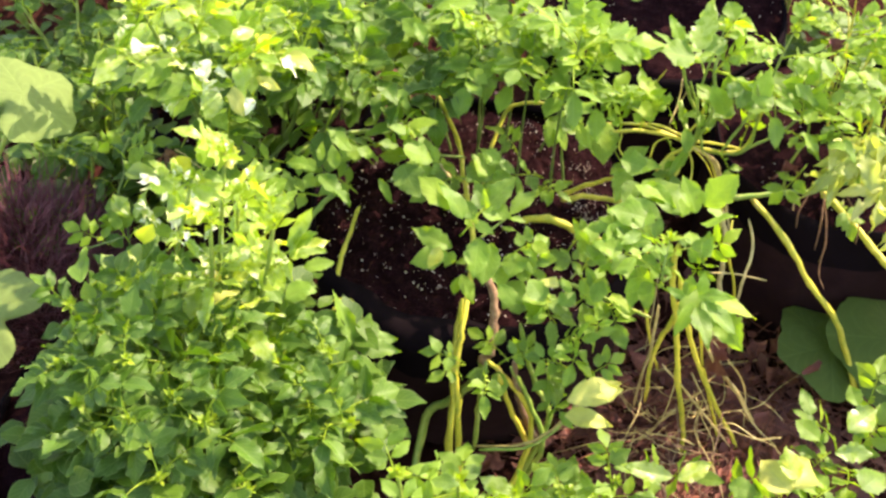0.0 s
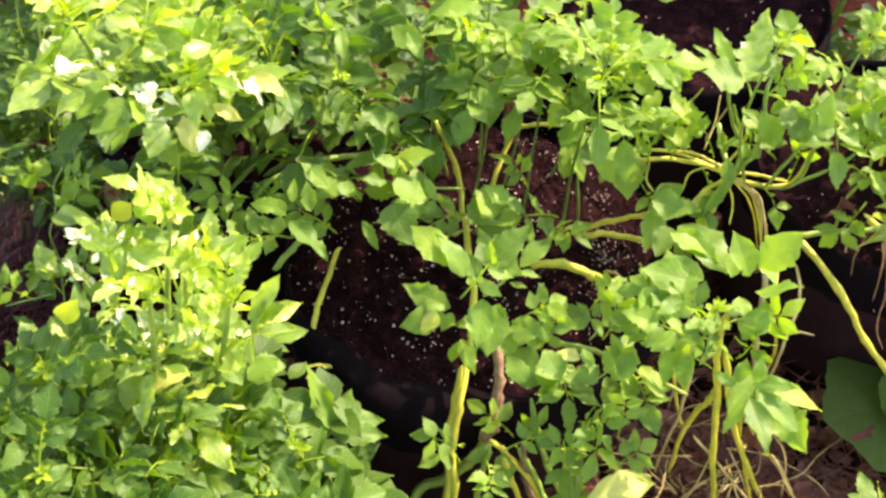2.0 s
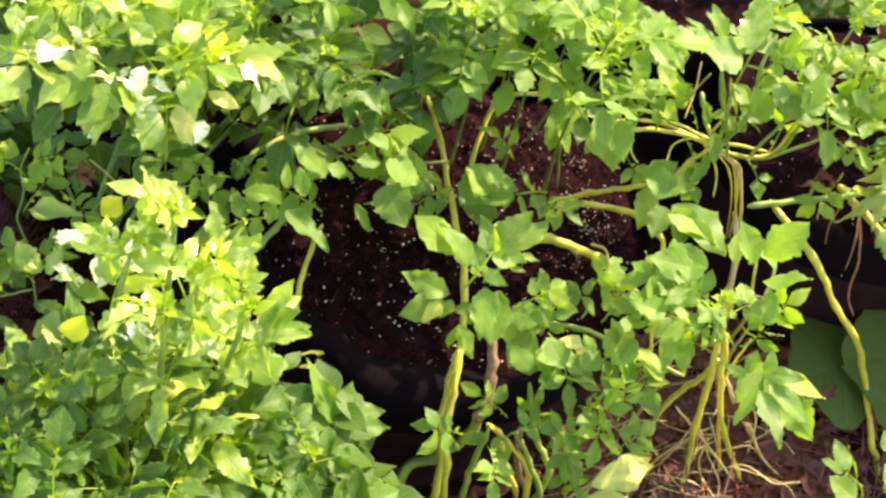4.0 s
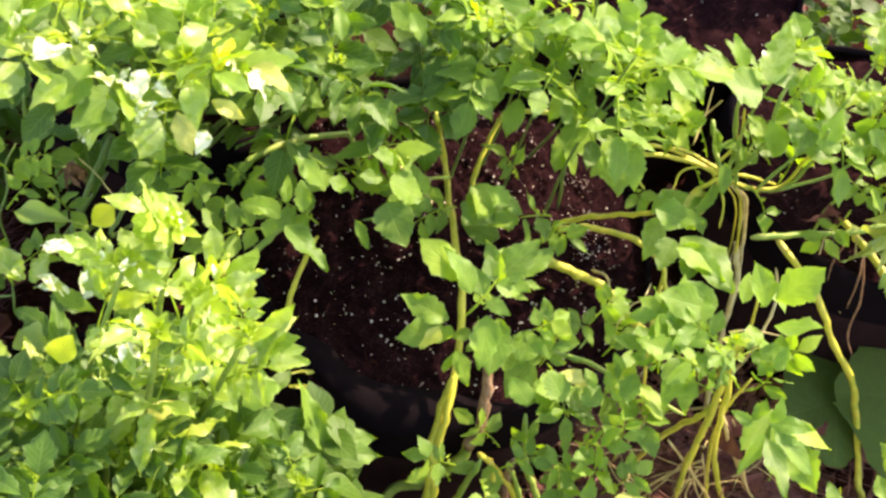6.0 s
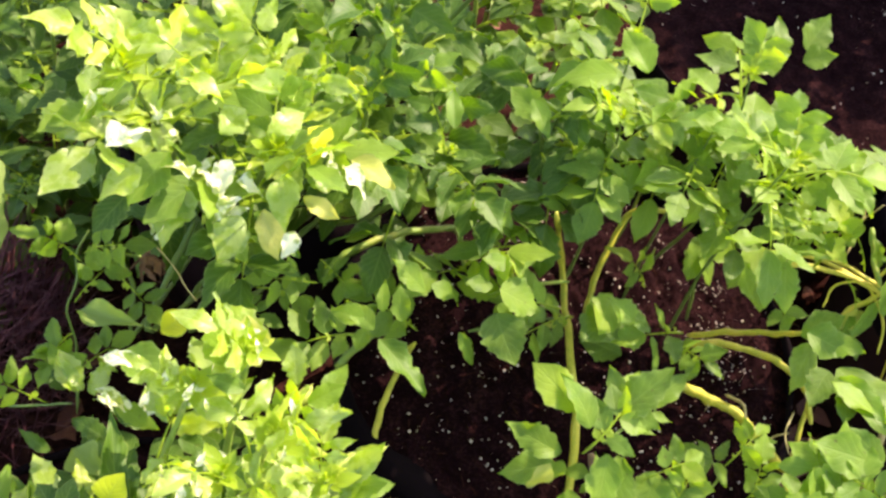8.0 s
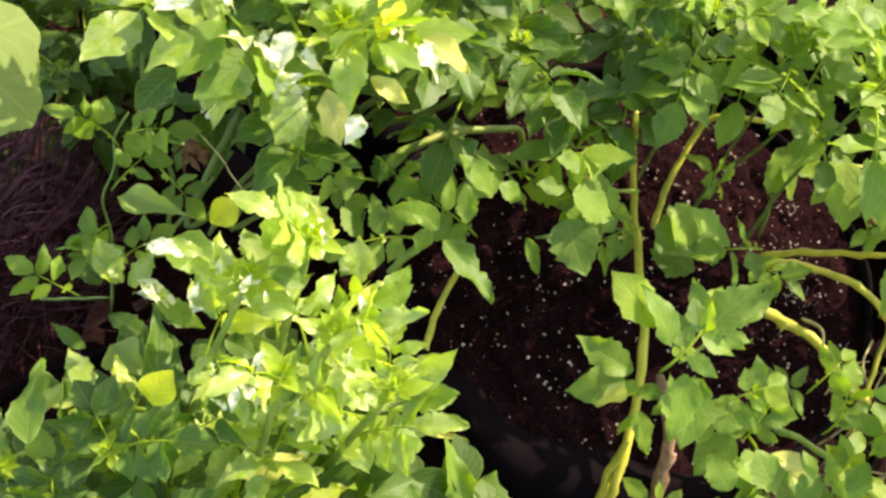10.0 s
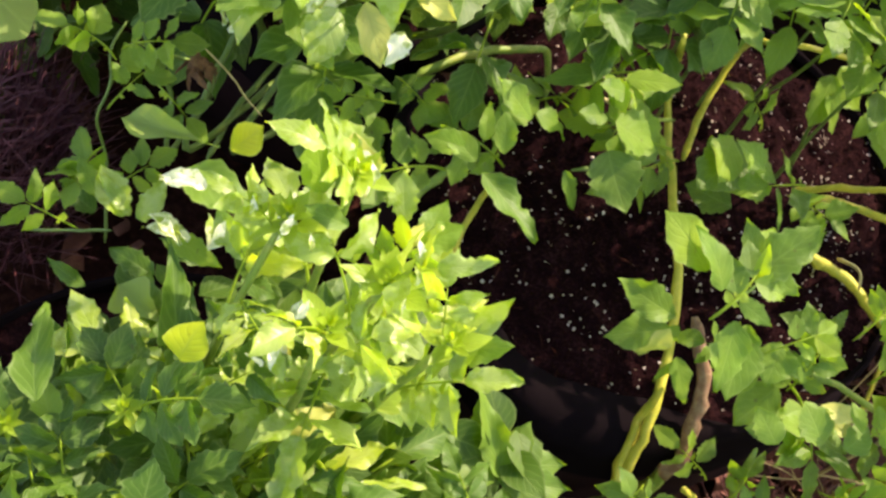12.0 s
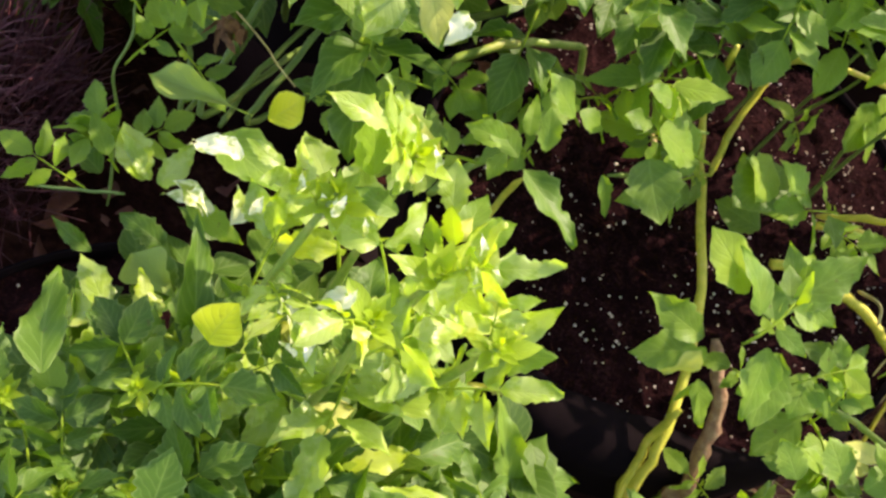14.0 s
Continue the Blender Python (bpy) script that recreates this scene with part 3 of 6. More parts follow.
mid = thing("potato_plant", (0.06, 1.38, 0.345), "leggy potato plant with pale stems over dark soil", "potato plant", "potato plants")
M_SHOOTS = [(-0.033, 1.465, 0.655), (0.054, 1.450, 0.680), (0.149, 1.430, 0.690), (0.215, 1.365, 0.735), (0.250, 1.400, 0.660), (0.110, 1.480, 0.660), (0.010, 1.520, 0.680), (0.070, 1.560, 0.700), (0.200, 1.520, 0.700)]
for k, p in enumerate(M_SHOOTS):
    b = Vector((0.06 + 0.85 * (p[0] - 0.06), 1.42 + 0.75 * (p[1] - 1.4), 0.335))
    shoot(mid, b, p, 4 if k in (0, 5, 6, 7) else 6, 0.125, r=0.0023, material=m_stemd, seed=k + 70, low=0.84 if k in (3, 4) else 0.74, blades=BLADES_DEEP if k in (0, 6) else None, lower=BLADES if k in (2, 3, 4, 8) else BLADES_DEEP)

centre = thing("potato_plant", (0.02, 0.95, 0.0), "leaning potato plant with thick yellow-green stems", "potato plant", "potato plants")
right = thing("potato_plant", (0.44, 1.06, 0.0), "sprawling potato plant with yellow stems and bare hanging roots", "potato plant", "potato plants")
far = thing("potato_plant", (0.48, 1.40, 0.0), "potato plant with stems spreading from one node", "potato plant", "potato plants")
for k, p in enumerate([(0.68, 1.53, 0.60), (0.80, 1.58, 0.60), (0.74, 1.64, 0.62), (0.86, 1.50, 0.58), (0.76, 1.46, 0.56)]):
    shoot(far, (0.78 + 0.5 * (p[0] - 0.78), 1.55 + 0.5 * (p[1] - 1.55), 0.335), p, 6, 0.105, r=0.0026, material=m_stemy, seed=k + 140, low=0.4)
for k, p in enumerate([(0.46, 1.45, 0.685), (0.566, 1.43, 0.69), (0.64, 1.42, 0.60)]):
    shoot(far, (0.45 + 0.03 * k, 1.385, 0.46), p, 5, 0.105, r=0.0026, seed=k + 130, low=0.62)
shoot(right, (0.34, 1.05, 0.53), (0.325, 1.055, 0.605), 3, 0.085, r=0.003, seed=151, low=0.5)

front = thing("potato_plant", (0.05, 0.76, 0.0), "low potato plant with bright young leaves", "potato plant", "potato plants")
for k, p in enumerate([(-0.06, 0.735, 0.50), (0.02, 0.765, 0.43), (0.10, 0.76, 0.40), (0.18, 0.80, 0.34), (0.27, 0.86, 0.26), (-0.02, 0.66, 0.5), (0.10, 0.66, 0.45)]):
    shoot(front, (0.05 + 0.5 * (p[0] - 0.05), 0.76, 0.0), p, 7, 0.115, seed=k + 160, low=0.5)
back = thing("potato_plant", (-0.05, 2.05, 0.0), "leafy potato plant behind the grow bags with added unseen shading leaves", "potato plant", "potato plants")
# the first three shoots rise out of view, added to shade the side plant
for k, p in enumerate([(-0.42, 2.00, 0.84), (-0.32, 2.08, 0.86), (-0.50, 2.10, 0.84), (-0.22, 1.92, 0.70), (-0.10, 1.85, 0.66), (0.04, 1.82, 0.64), (0.10, 2.0, 0.66), (-0.05, 2.1, 0.68), (-0.22, 2.1, 0.68)]):
    shoot(back, (-0.05 + 0.5 * (p[0] + 0.05), 2.05 + 0.5 * (p[1] - 2.05), 0.0), p, 8, 0.14, seed=k + 180, low=0.5)
# its tall shoots are out of view, added to shade the far bag
far_right = thing("potato_plant", (0.86, 2.34, 0.0), "leafy potato plant added beyond the grow bags to shade them", "potato plant", "potato plants")
for k, p in enumerate([(0.74, 2.30, 0.86), (0.84, 2.36, 0.94), (0.96, 2.24, 0.92), (0.66, 2.42, 0.90), (0.92, 2.40, 0.90), (1.02, 2.34, 0.84), (0.88, 2.26, 0.70)]):
    shoot(far_right, (0.86 + 0.5 * (p[0] - 0.86), 2.34 + 0.5 * (p[1] - 2.34), 0.0), p, 9, 0.17, seed=k + 220, low=0.4)
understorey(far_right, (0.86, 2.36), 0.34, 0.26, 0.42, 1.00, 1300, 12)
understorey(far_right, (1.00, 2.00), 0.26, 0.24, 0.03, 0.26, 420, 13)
# unseen mass of leaves, added to keep sun off the side plant
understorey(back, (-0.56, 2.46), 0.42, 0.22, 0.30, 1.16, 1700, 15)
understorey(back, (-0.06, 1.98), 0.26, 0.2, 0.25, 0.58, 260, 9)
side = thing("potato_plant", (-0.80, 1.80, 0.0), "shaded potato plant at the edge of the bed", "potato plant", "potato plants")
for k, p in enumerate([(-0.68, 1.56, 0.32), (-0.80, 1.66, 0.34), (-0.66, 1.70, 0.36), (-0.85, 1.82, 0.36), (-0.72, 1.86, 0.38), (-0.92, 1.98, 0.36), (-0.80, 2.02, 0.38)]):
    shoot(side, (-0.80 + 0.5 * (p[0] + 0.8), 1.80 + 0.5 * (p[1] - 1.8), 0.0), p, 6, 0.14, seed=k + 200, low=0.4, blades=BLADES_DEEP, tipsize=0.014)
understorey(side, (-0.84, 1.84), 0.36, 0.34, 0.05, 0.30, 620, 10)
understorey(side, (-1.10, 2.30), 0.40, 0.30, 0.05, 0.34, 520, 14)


def lean_up():
    """Roughly upwards, a little to the south, where the blades face."""
    return (0.1 + R.uniform(-0.35, 0.35), -0.3 + R.uniform(-0.3, 0.3), 1.0)


def set_leaf(plant, base, tip, pairs):
    d = Vector(tip) - Vector(base)
    plan = {1: (5, 11, 17), 2: (0, 3, 6, 9, 12), 3: (1, 2, 4, 7, 8, 10)}[pairs]
    add_leaf(plant, base, d, lean_up(), min(max(d.length * 1.25, 0.075), 0.112), R.choice(plan))


# stems of the plants: thickness at both ends, then the line
add_stem(far, [(0.435, 1.394, 0.465), (0.475, 1.39, 0.43), (0.504, 1.395, 0.35), (0.517, 1.384, 0.26)], .0018, .0014, m_root)
add_stem(far, [(0.699, 1.522, 0.5), (0.716, 1.558, 0.56), (0.718, 1.602, 0.6)], 0.0018, 0.0014, m_stemy)
add_stem(far, [(0.718, 1.498, 0.5), (0.745, 1.523, 0.55), (0.767, 1.569, 0.6)], 0.0018, 0.0014, m_stemy)
add_stem(right, [(0.359, 1.295, 0.36), (0.354, 1.242, 0.3), (0.368, 1.204, 0.2), (0.398, 1.183, 0.1)], .0032, .0026, m_stemy)
add_stem(right, [(0.386, 1.284, 0.3), (0.384, 1.251, 0.22), (0.38, 1.228, 0.1)], .0014, .0009, m_root)
add_stem(right, [(0.274, 1.203, 0.36), (0.3, 1.237, 0.37), (0.323, 1.243, 0.38)], .0012, .0008, m_root)
add_stem(right, [(0.463, 1.223, 0.12), (0.42, 1.233, 0.1), (0.381, 1.227, 0.06)], .0016, .0010, m_root)
add_stem(centre, [(0.057, 1.139, 0.51), (0.081, 1.159, 0.515), (0.103, 1.178, 0.52)], .0020, .0014, m_stem)
add_stem(centre, [(0.21, 1.181, 0.41), (0.219, 1.167, 0.4), (0.207, 1.149, 0.4)], .0018, .0013, m_stem)
add_stem(centre, [(0.146, 1.011, 0.12), (0.111, 0.997, 0.25), (0.087, 0.989, 0.36)], 0.0049, 0.0039, m_stemy)
add_stem(centre, [(0.165, 1.028, 0.1), (0.128, 1.014, 0.24), (0.11, 1.001, 0.38)], 0.0062, 0.0044, m_bark)
add_stem(centre, [(0.053, 0.984, 0.15), (0.058, 0.994, 0.25), (0.067, 0.998, 0.38)], 0.0046, 0.0036, m_stem)
add_stem(centre, [(0.056, 0.902, 0.28), (0.135, 0.897, 0.3), (0.188, 0.92, 0.34), (0.205, 0.939, 0.37)], .0025, .0016, m_stem)
add_stem(centre, [(0, 0.9, 0), (0.01, 0.965, 0.2), (0.022, 1.035, 0.33), (0.035, 1.085, 0.385), (0.05, 1.2, 0.415), (0.038, 1.33, 0.44), (0.027, 1.404, 0.47), (-0.005, 1.368, 0.6)], .0062, .0035, m_stemy)
add_stem(centre, [(0.072, 1.377, 0.39), (0.081, 1.42, 0.42), (0.11, 1.477, 0.47), (0.137, 1.469, 0.5), (0.183, 1.469, 0.5), (0.26, 1.487, 0.47)], .0038, .0032, m_stemy)
add_stem(centre, [(0.066, 1.172, 0.420), (0.080, 1.125, 0.400), (0.082, 1.085, 0.368), (0.076, 1.052, 0.34), (0.066, 1.036, 0.32)], .0062, .0092, m_bark, 0.5, "stem", "thick dried brown stem")
add_stem(centre, [(0.072, 1.043, 0.33), (0.052, 1.030, 0.29), (0.010, 1.024, 0.235), (-0.034, 1.014, 0.18), (-0.06, 0.9, 0.02)], .0078, .0062, m_stem, 0.4)
add_stem(centre, [(0.03, 0.92, 0), (0.024, 1, 0.27), (0.016, 1.039, 0.33), (0.025, 1.077, 0.37), (0.031, 1.092, 0.42)], 0.0059, 0.0039, m_stemy)
add_stem(centre, [(0.1, 0.95, 0), (0.175, 1, 0.2), (0.151, 1.026, 0.28), (0.119, 1.042, 0.42)], 0.0055, 0.0039, m_stem)
add_stem(centre, [(0.09, 0.92, 0), (0.149, 0.992, 0.2), (0.099, 1.009, 0.32), (0.071, 1.016, 0.36)], 0.0052, 0.0036, m_stemy)
add_stem(centre, [(0.12, 0.98, 0), (0.168, 0.983, 0.16), (0.134, 1.004, 0.28), (0.107, 1.003, 0.36)], 0.0052, 0.0036, m_stem)
add_stem(centre, [(0.151, 1.138, 0.41), (0.194, 1.125, 0.42), (0.236, 1.1, 0.425), (0.267, 1.076, 0.43), (0.319, 1.038, 0.44)], .0036, .0030, m_stem)
add_stem(centre, [(0.052, 0.959, 0.2), (0.11, 0.934, 0.24), (0.153, 0.931, 0.27), (0.189, 0.935, 0.32), (0.22, 0.943, 0.37)], .0022, .0016, m_root)
add_stem(centre, [(0.025, 1.403, 0.36), (-0.008, 1.425, 0.4), (-0.035, 1.416, 0.43)], .0030, .0024, m_root)
add_stem(mid, [(0.134, 1.284, 0.4), (0.178, 1.278, 0.405), (0.223, 1.278, 0.385), (0.267, 1.265, 0.37), (0.29, 1.217, 0.38), (0.306, 1.181, 0.395)], .0065, .0055, m_stemy)
add_stem(mid, [(0.211, 1.369, 0.36), (0.244, 1.368, 0.372), (0.282, 1.362, 0.372), (0.321, 1.344, 0.378), (0.359, 1.316, 0.365), (0.36, 1.269, 0.36)], .0050, .0040, m_stemy)
add_stem(mid, [(0.212, 1.379, 0.365), (0.254, 1.367, 0.4), (0.296, 1.346, 0.44), (0.319, 1.33, 0.47)], .0040, .0032, m_stemy)
add_stem(mid, [(-0.181, 1.175, 0.335), (-0.178, 1.221, 0.35), (-0.16, 1.275, 0.375), (-0.142, 1.296, 0.42)], .0044, .0034, m_stemy)
add_stem(mid, [(-0.233, 1.253, 0.42), (-0.195, 1.281, 0.45), (-0.158, 1.293, 0.47)], .0050, .0040, m_stem)
add_stem(mid, [(-0.241, 1.357, 0.49), (-0.196, 1.39, 0.49), (-0.13, 1.427, 0.475), (-0.101, 1.445, 0.45), (-0.082, 1.447, 0.37)], .0048, .0036, m_stem)
add_stem(right, [(0.342, 1.064, 0.58), (0.338, 1.045, 0.53), (0.362, 1.047, 0.42), (0.387, 1.052, 0.27), (0.433, 1.054, 0.05), (0.385, 1, -0.01)], .0048, .0042, m_stemy)
add_stem(right, [(0.352, 1.051, 0.52), (0.383, 1.049, 0.4), (0.447, 1.065, 0.22), (0.534, 1.054, 0.02), (0.46, 1.02, -0.01)], .0040, .0035, m_stemy)
add_stem(right, [(0.361, 1.051, 0.46), (0.355, 1.054, 0.4), (0.347, 1.075, 0.3), (0.364, 1.112, 0.1)], .0042, .0036, m_stemy)
add_stem(right, [(0.512, 1.399, 0.31), (0.518, 1.344, 0.27), (0.516, 1.288, 0.17), (0.536, 1.235, 0.03)], .0050, .0050, m_root)
add_stem(right, [(0.535, 1.313, 0.37), (0.544, 1.28, 0.33), (0.526, 1.235, 0.26), (0.539, 1.254, 0.12), (0.566, 1.276, 0)], .0020, .0030, m_root)
add_stem(right, [(0.495, 1.282, 0.4), (0.489, 1.24, 0.36), (0.528, 1.255, 0.22), (0.532, 1.276, -0)], .0020, .0030, m_stemy)
add_stem(right, [(0.431, 1.102, 0.42), (0.423, 1.093, 0.33), (0.46, 1.096, 0.18), (0.51, 1.07, 0.02), (0.521, 1.023, 0)], .0020, .0034, m_stemy)
add_stem(right, [(0.423, 1.093, 0.33), (0.458, 1.087, 0.26), (0.52, 1.112, 0.14), (0.576, 1.125, 0.03)], .0030, .0030, m_root)
add_stem(right, [(0.482, 1.106, 0.2), (0.534, 1.114, 0.12), (0.575, 1.106, 0.04), (0.613, 1.076, 0.01)], .0026, .0022, m_root)
add_stem(right, [(0.459, 1.098, 0.16), (0.412, 1.091, 0.1), (0.347, 1.064, 0.03)], .0024, .0020, m_root)
add_stem(right, [(0.356, 1.136, 0.35), (0.361, 1.14, 0.22), (0.355, 1.141, 0.08), (0.36, 1.144, 0)], .0026, .0022, m_root)
add_stem(right, [(0.371, 1.088, 0.25), (0.429, 1.079, 0.17), (0.518, 1.052, 0.05)], .0022, .0018, m_root)
add_stem(right, [(0.5, 1.082, 0.2), (0.561, 1.077, 0.08), (0.631, 1.056, 0.01)], .0020, .0015, m_root)
add_stem(right, [(0.551, 1.384, 0.36), (0.592, 1.277, 0.36), (0.643, 1.231, 0.29), (0.695, 1.209, 0.23), (0.735, 1.171, 0.15), (0.769, 1.122, 0.06), (0.795, 1.076, 0)], .0050, .0055, m_stemy)
add_stem(right, [(0.509, 1.368, 0.365), (0.592, 1.376, 0.37), (0.675, 1.382, 0.375), (0.746, 1.394, 0.39)], .0050, .0045, m_stem)
add_stem(right, [(0.675, 1.415, 0.357), (0.687, 1.383, 0.36), (0.713, 1.323, 0.36), (0.75, 1.271, 0.34), (0.818, 1.218, 0.28), (0.988, 1.304, 0)], .0060, .0064, m_stemy)
add_stem(far, [(0.435, 1.399, 0.465), (0.396, 1.419, 0.47), (0.344, 1.426, 0.475), (0.298, 1.427, 0.47), (0.292, 1.41, 0.46)], 0.0038, 0.0031, m_stemy)
add_stem(far, [(0.435, 1.399, 0.465), (0.441, 1.424, 0.5), (0.394, 1.4, 0.62), (0.393, 1.389, 0.68)], 0.0032, 0.0024, m_stem)
add_stem(far, [(0.435, 1.399, 0.465), (0.451, 1.386, 0.56), (0.439, 1.388, 0.64), (0.453, 1.412, 0.68)], 0.0034, 0.0024, m_stem)
add_stem(far, [(0.435, 1.399, 0.465), (0.474, 1.394, 0.455), (0.524, 1.391, 0.46), (0.522, 1.37, 0.56), (0.5, 1.35, 0.64)], 0.0034, 0.0024, m_stem)
add_stem(far, [(0.435, 1.399, 0.465), (0.418, 1.379, 0.45), (0.401, 1.357, 0.43)], 0.0038, 0.0036, m_stemy)
add_stem(far, [(0.428, 1.404, 0.468), (0.424, 1.446, 0.48), (0.419, 1.478, 0.5)], 0.0036, 0.0040, m_stem)
add_stem(far, [(0.434, 1.396, 0.465), (0.466, 1.391, 0.44), (0.498, 1.392, 0.36), (0.518, 1.381, 0.28)], 0.0022, 0.0022, m_stemy)
add_stem(far, [(0.438, 1.396, 0.465), (0.479, 1.393, 0.43), (0.51, 1.395, 0.35), (0.532, 1.377, 0.27)], .0030, .0028, m_root)
add_stem(far, [(0.434, 1.4, 0.46), (0.468, 1.393, 0.42), (0.502, 1.401, 0.33), (0.517, 1.391, 0.25)], 0.0015, 0.0013, m_stemy)
add_stem(far, [(0.428, 1.407, 0.472), (0.376, 1.429, 0.485), (0.322, 1.438, 0.48)], 0.0025, 0.0018, m_stemy)
add_stem(far, [(0.313, 1.427, 0.47), (0.307, 1.399, 0.46), (0.317, 1.382, 0.45)], 0.0018, 0.0014, m_stemy)
add_stem(far, [(0.446, 1.418, 0.48), (0.434, 1.433, 0.53), (0.415, 1.432, 0.58)], 0.0029, 0.0021, m_stem)
add_stem(far, [(0.437, 1.398, 0.466), (0.468, 1.389, 0.462), (0.519, 1.392, 0.462), (0.535, 1.4, 0.51), (0.537, 1.391, 0.56)], 0.0029, 0.0022, m_stemy)
add_stem(far, [(0.427, 1.399, 0.465), (0.393, 1.383, 0.455), (0.368, 1.36, 0.44)], 0.0038, 0.0031, m_stemy)
add_stem(far, [(0.416, 1.413, 0.468), (0.346, 1.441, 0.475), (0.257, 1.444, 0.475)], 0.0028, 0.0022, m_stemy)
add_stem(far, [(0.425, 1.42, 0.47), (0.453, 1.445, 0.5), (0.438, 1.449, 0.56)], 0.0025, 0.0018, m_stemy)
add_stem(far, [(0.416, 1.41, 0.465), (0.47, 1.411, 0.46), (0.518, 1.402, 0.455)], 0.0028, 0.0022, m_stemy)
add_stem(far, [(0.417, 1.416, 0.465), (0.428, 1.364, 0.46), (0.423, 1.329, 0.44)], 0.0022, 0.0013, m_stemy)
add_stem(far, [(0.407, 1.417, 0.47), (0.372, 1.407, 0.465), (0.359, 1.384, 0.45)], 0.0018, 0.0013, m_stemy)
add_stem(far, [(0.37, 1.456, 0.475), (0.36, 1.488, 0.5), (0.389, 1.5, 0.55)], 0.0018, 0.0013, m_stemy)
add_stem(far, [(0.464, 1.424, 0.475), (0.48, 1.447, 0.5), (0.489, 1.451, 0.52)], 0.0021, 0.0013, m_stem)
add_stem(far, [(0.406, 1.471, 0.45), (0.425, 1.512, 0.47), (0.432, 1.541, 0.5)], .0014, .0010, m_root)
add_stem(far, [(0.606, 1.377, 0.38), (0.605, 1.382, 0.43), (0.62, 1.385, 0.52), (0.569, 1.393, 0.64)], 0.0024, 0.0019, m_stem)
add_stem(far, [(0.429, 1.544, 0.4), (0.434, 1.529, 0.45), (0.442, 1.518, 0.5)], .0016, .0012, m_root)
add_stem(right, [(0.683, 1.383, 0.37), (0.687, 1.349, 0.33), (0.676, 1.321, 0.29), (0.682, 1.3, 0.27)], .0014, .0008, m_root)
add_stem(right, [(0.717, 1.371, 0.36), (0.719, 1.349, 0.33), (0.699, 1.317, 0.3)], .0016, .0008, m_root)
add_stem(right, [(0.629, 1.376, 0.37), (0.63, 1.363, 0.34), (0.621, 1.337, 0.33)], .0012, .0007, m_root)
add_stem(right, [(0.458, 1.224, 0.33), (0.517, 1.246, 0.3), (0.571, 1.244, 0.285)], .0016, .0012, m_root)
add_stem(right, [(0.302, 1.238, 0.03), (0.405, 1.288, 0.04), (0.453, 1.322, 0.05)], .0018, .0012, m_root)
add_stem(right, [(0.324, 1.232, 0.02), (0.511, 1.244, 0.03), (0.634, 1.26, 0.03)], .0030, .0026, m_root)
add_stem(right, [(0.495, 1.152, 0.3), (0.463, 1.168, 0.2), (0.408, 1.22, 0.04)], .0016, .0010, m_root)
add_stem(right, [(0.451, 1.099, 0.3), (0.535, 1.115, 0.15), (0.556, 1.099, 0.03)], .0016, .0010, m_root)
add_stem(right, [(0.391, 1.056, 0.26), (0.387, 1.064, 0.12), (0.364, 1.07, 0.04)], .0014, .0008, m_root)
add_stem(right, [(0.419, 1.07, 0.25), (0.479, 1.08, 0.1), (0.479, 1.061, 0.03)], .0014, .0008, m_root)
add_stem(mid, [(0.245, 1.284, 0.385), (0.26, 1.264, 0.4), (0.266, 1.249, 0.385)], .0022, .0015, m_root)
add_stem(mid, [(0.226, 1.277, 0.38), (0.228, 1.276, 0.355)], .0008, .0005, m_root)
add_stem(mid, [(0.341, 1.283, 0.36), (0.326, 1.254, 0.36), (0.326, 1.224, 0.36)], .0012, .0008, m_root)
add_stem(mid, [(-0.09, 1.255, 0.52), (-0.002, 1.312, 0.47), (0.045, 1.34, 0.44)], .0020, .0016, m_stemd)
add_stem(mid, [(0.04, 1.385, 0.45), (-0.022, 1.338, 0.5), (-0.072, 1.292, 0.54)], .0022, .0016, m_stem)
add_stem(left, [(-0.44, 1.319, 0.53), (-0.412, 1.281, 0.55), (-0.392, 1.245, 0.57), (-0.375, 1.221, 0.58)], .0009, .0007, m_root)
add_stem(left, [(-0.442, 1.309, 0.52), (-0.476, 1.293, 0.55), (-0.495, 1.285, 0.57)], .0018, .0014, m_stem)
add_stem(left, [(-0.553, 1.125, 0.5), (-0.516, 1.12, 0.52), (-0.48, 1.115, 0.54)], .0016, .0013, m_stemd)
add_stem(left, [(-0.512, 1.173, 0.4), (-0.516, 1.225, 0.46), (-0.524, 1.243, 0.5), (-0.514, 1.266, 0.53), (-0.516, 1.286, 0.55), (-0.504, 1.304, 0.57)], .0016, .0012, m_stemd)
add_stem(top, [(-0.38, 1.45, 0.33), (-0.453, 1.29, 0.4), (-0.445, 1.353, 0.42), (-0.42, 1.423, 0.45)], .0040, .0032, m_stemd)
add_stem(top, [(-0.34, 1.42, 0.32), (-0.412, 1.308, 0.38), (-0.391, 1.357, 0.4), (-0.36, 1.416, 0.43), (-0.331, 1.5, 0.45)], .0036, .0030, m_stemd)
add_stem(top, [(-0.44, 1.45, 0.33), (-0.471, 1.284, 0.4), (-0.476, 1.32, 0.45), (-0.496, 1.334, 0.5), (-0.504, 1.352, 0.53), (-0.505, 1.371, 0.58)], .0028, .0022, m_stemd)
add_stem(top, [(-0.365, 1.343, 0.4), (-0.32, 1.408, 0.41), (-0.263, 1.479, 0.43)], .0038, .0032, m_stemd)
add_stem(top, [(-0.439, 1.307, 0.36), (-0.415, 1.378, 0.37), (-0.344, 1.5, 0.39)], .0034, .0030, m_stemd)

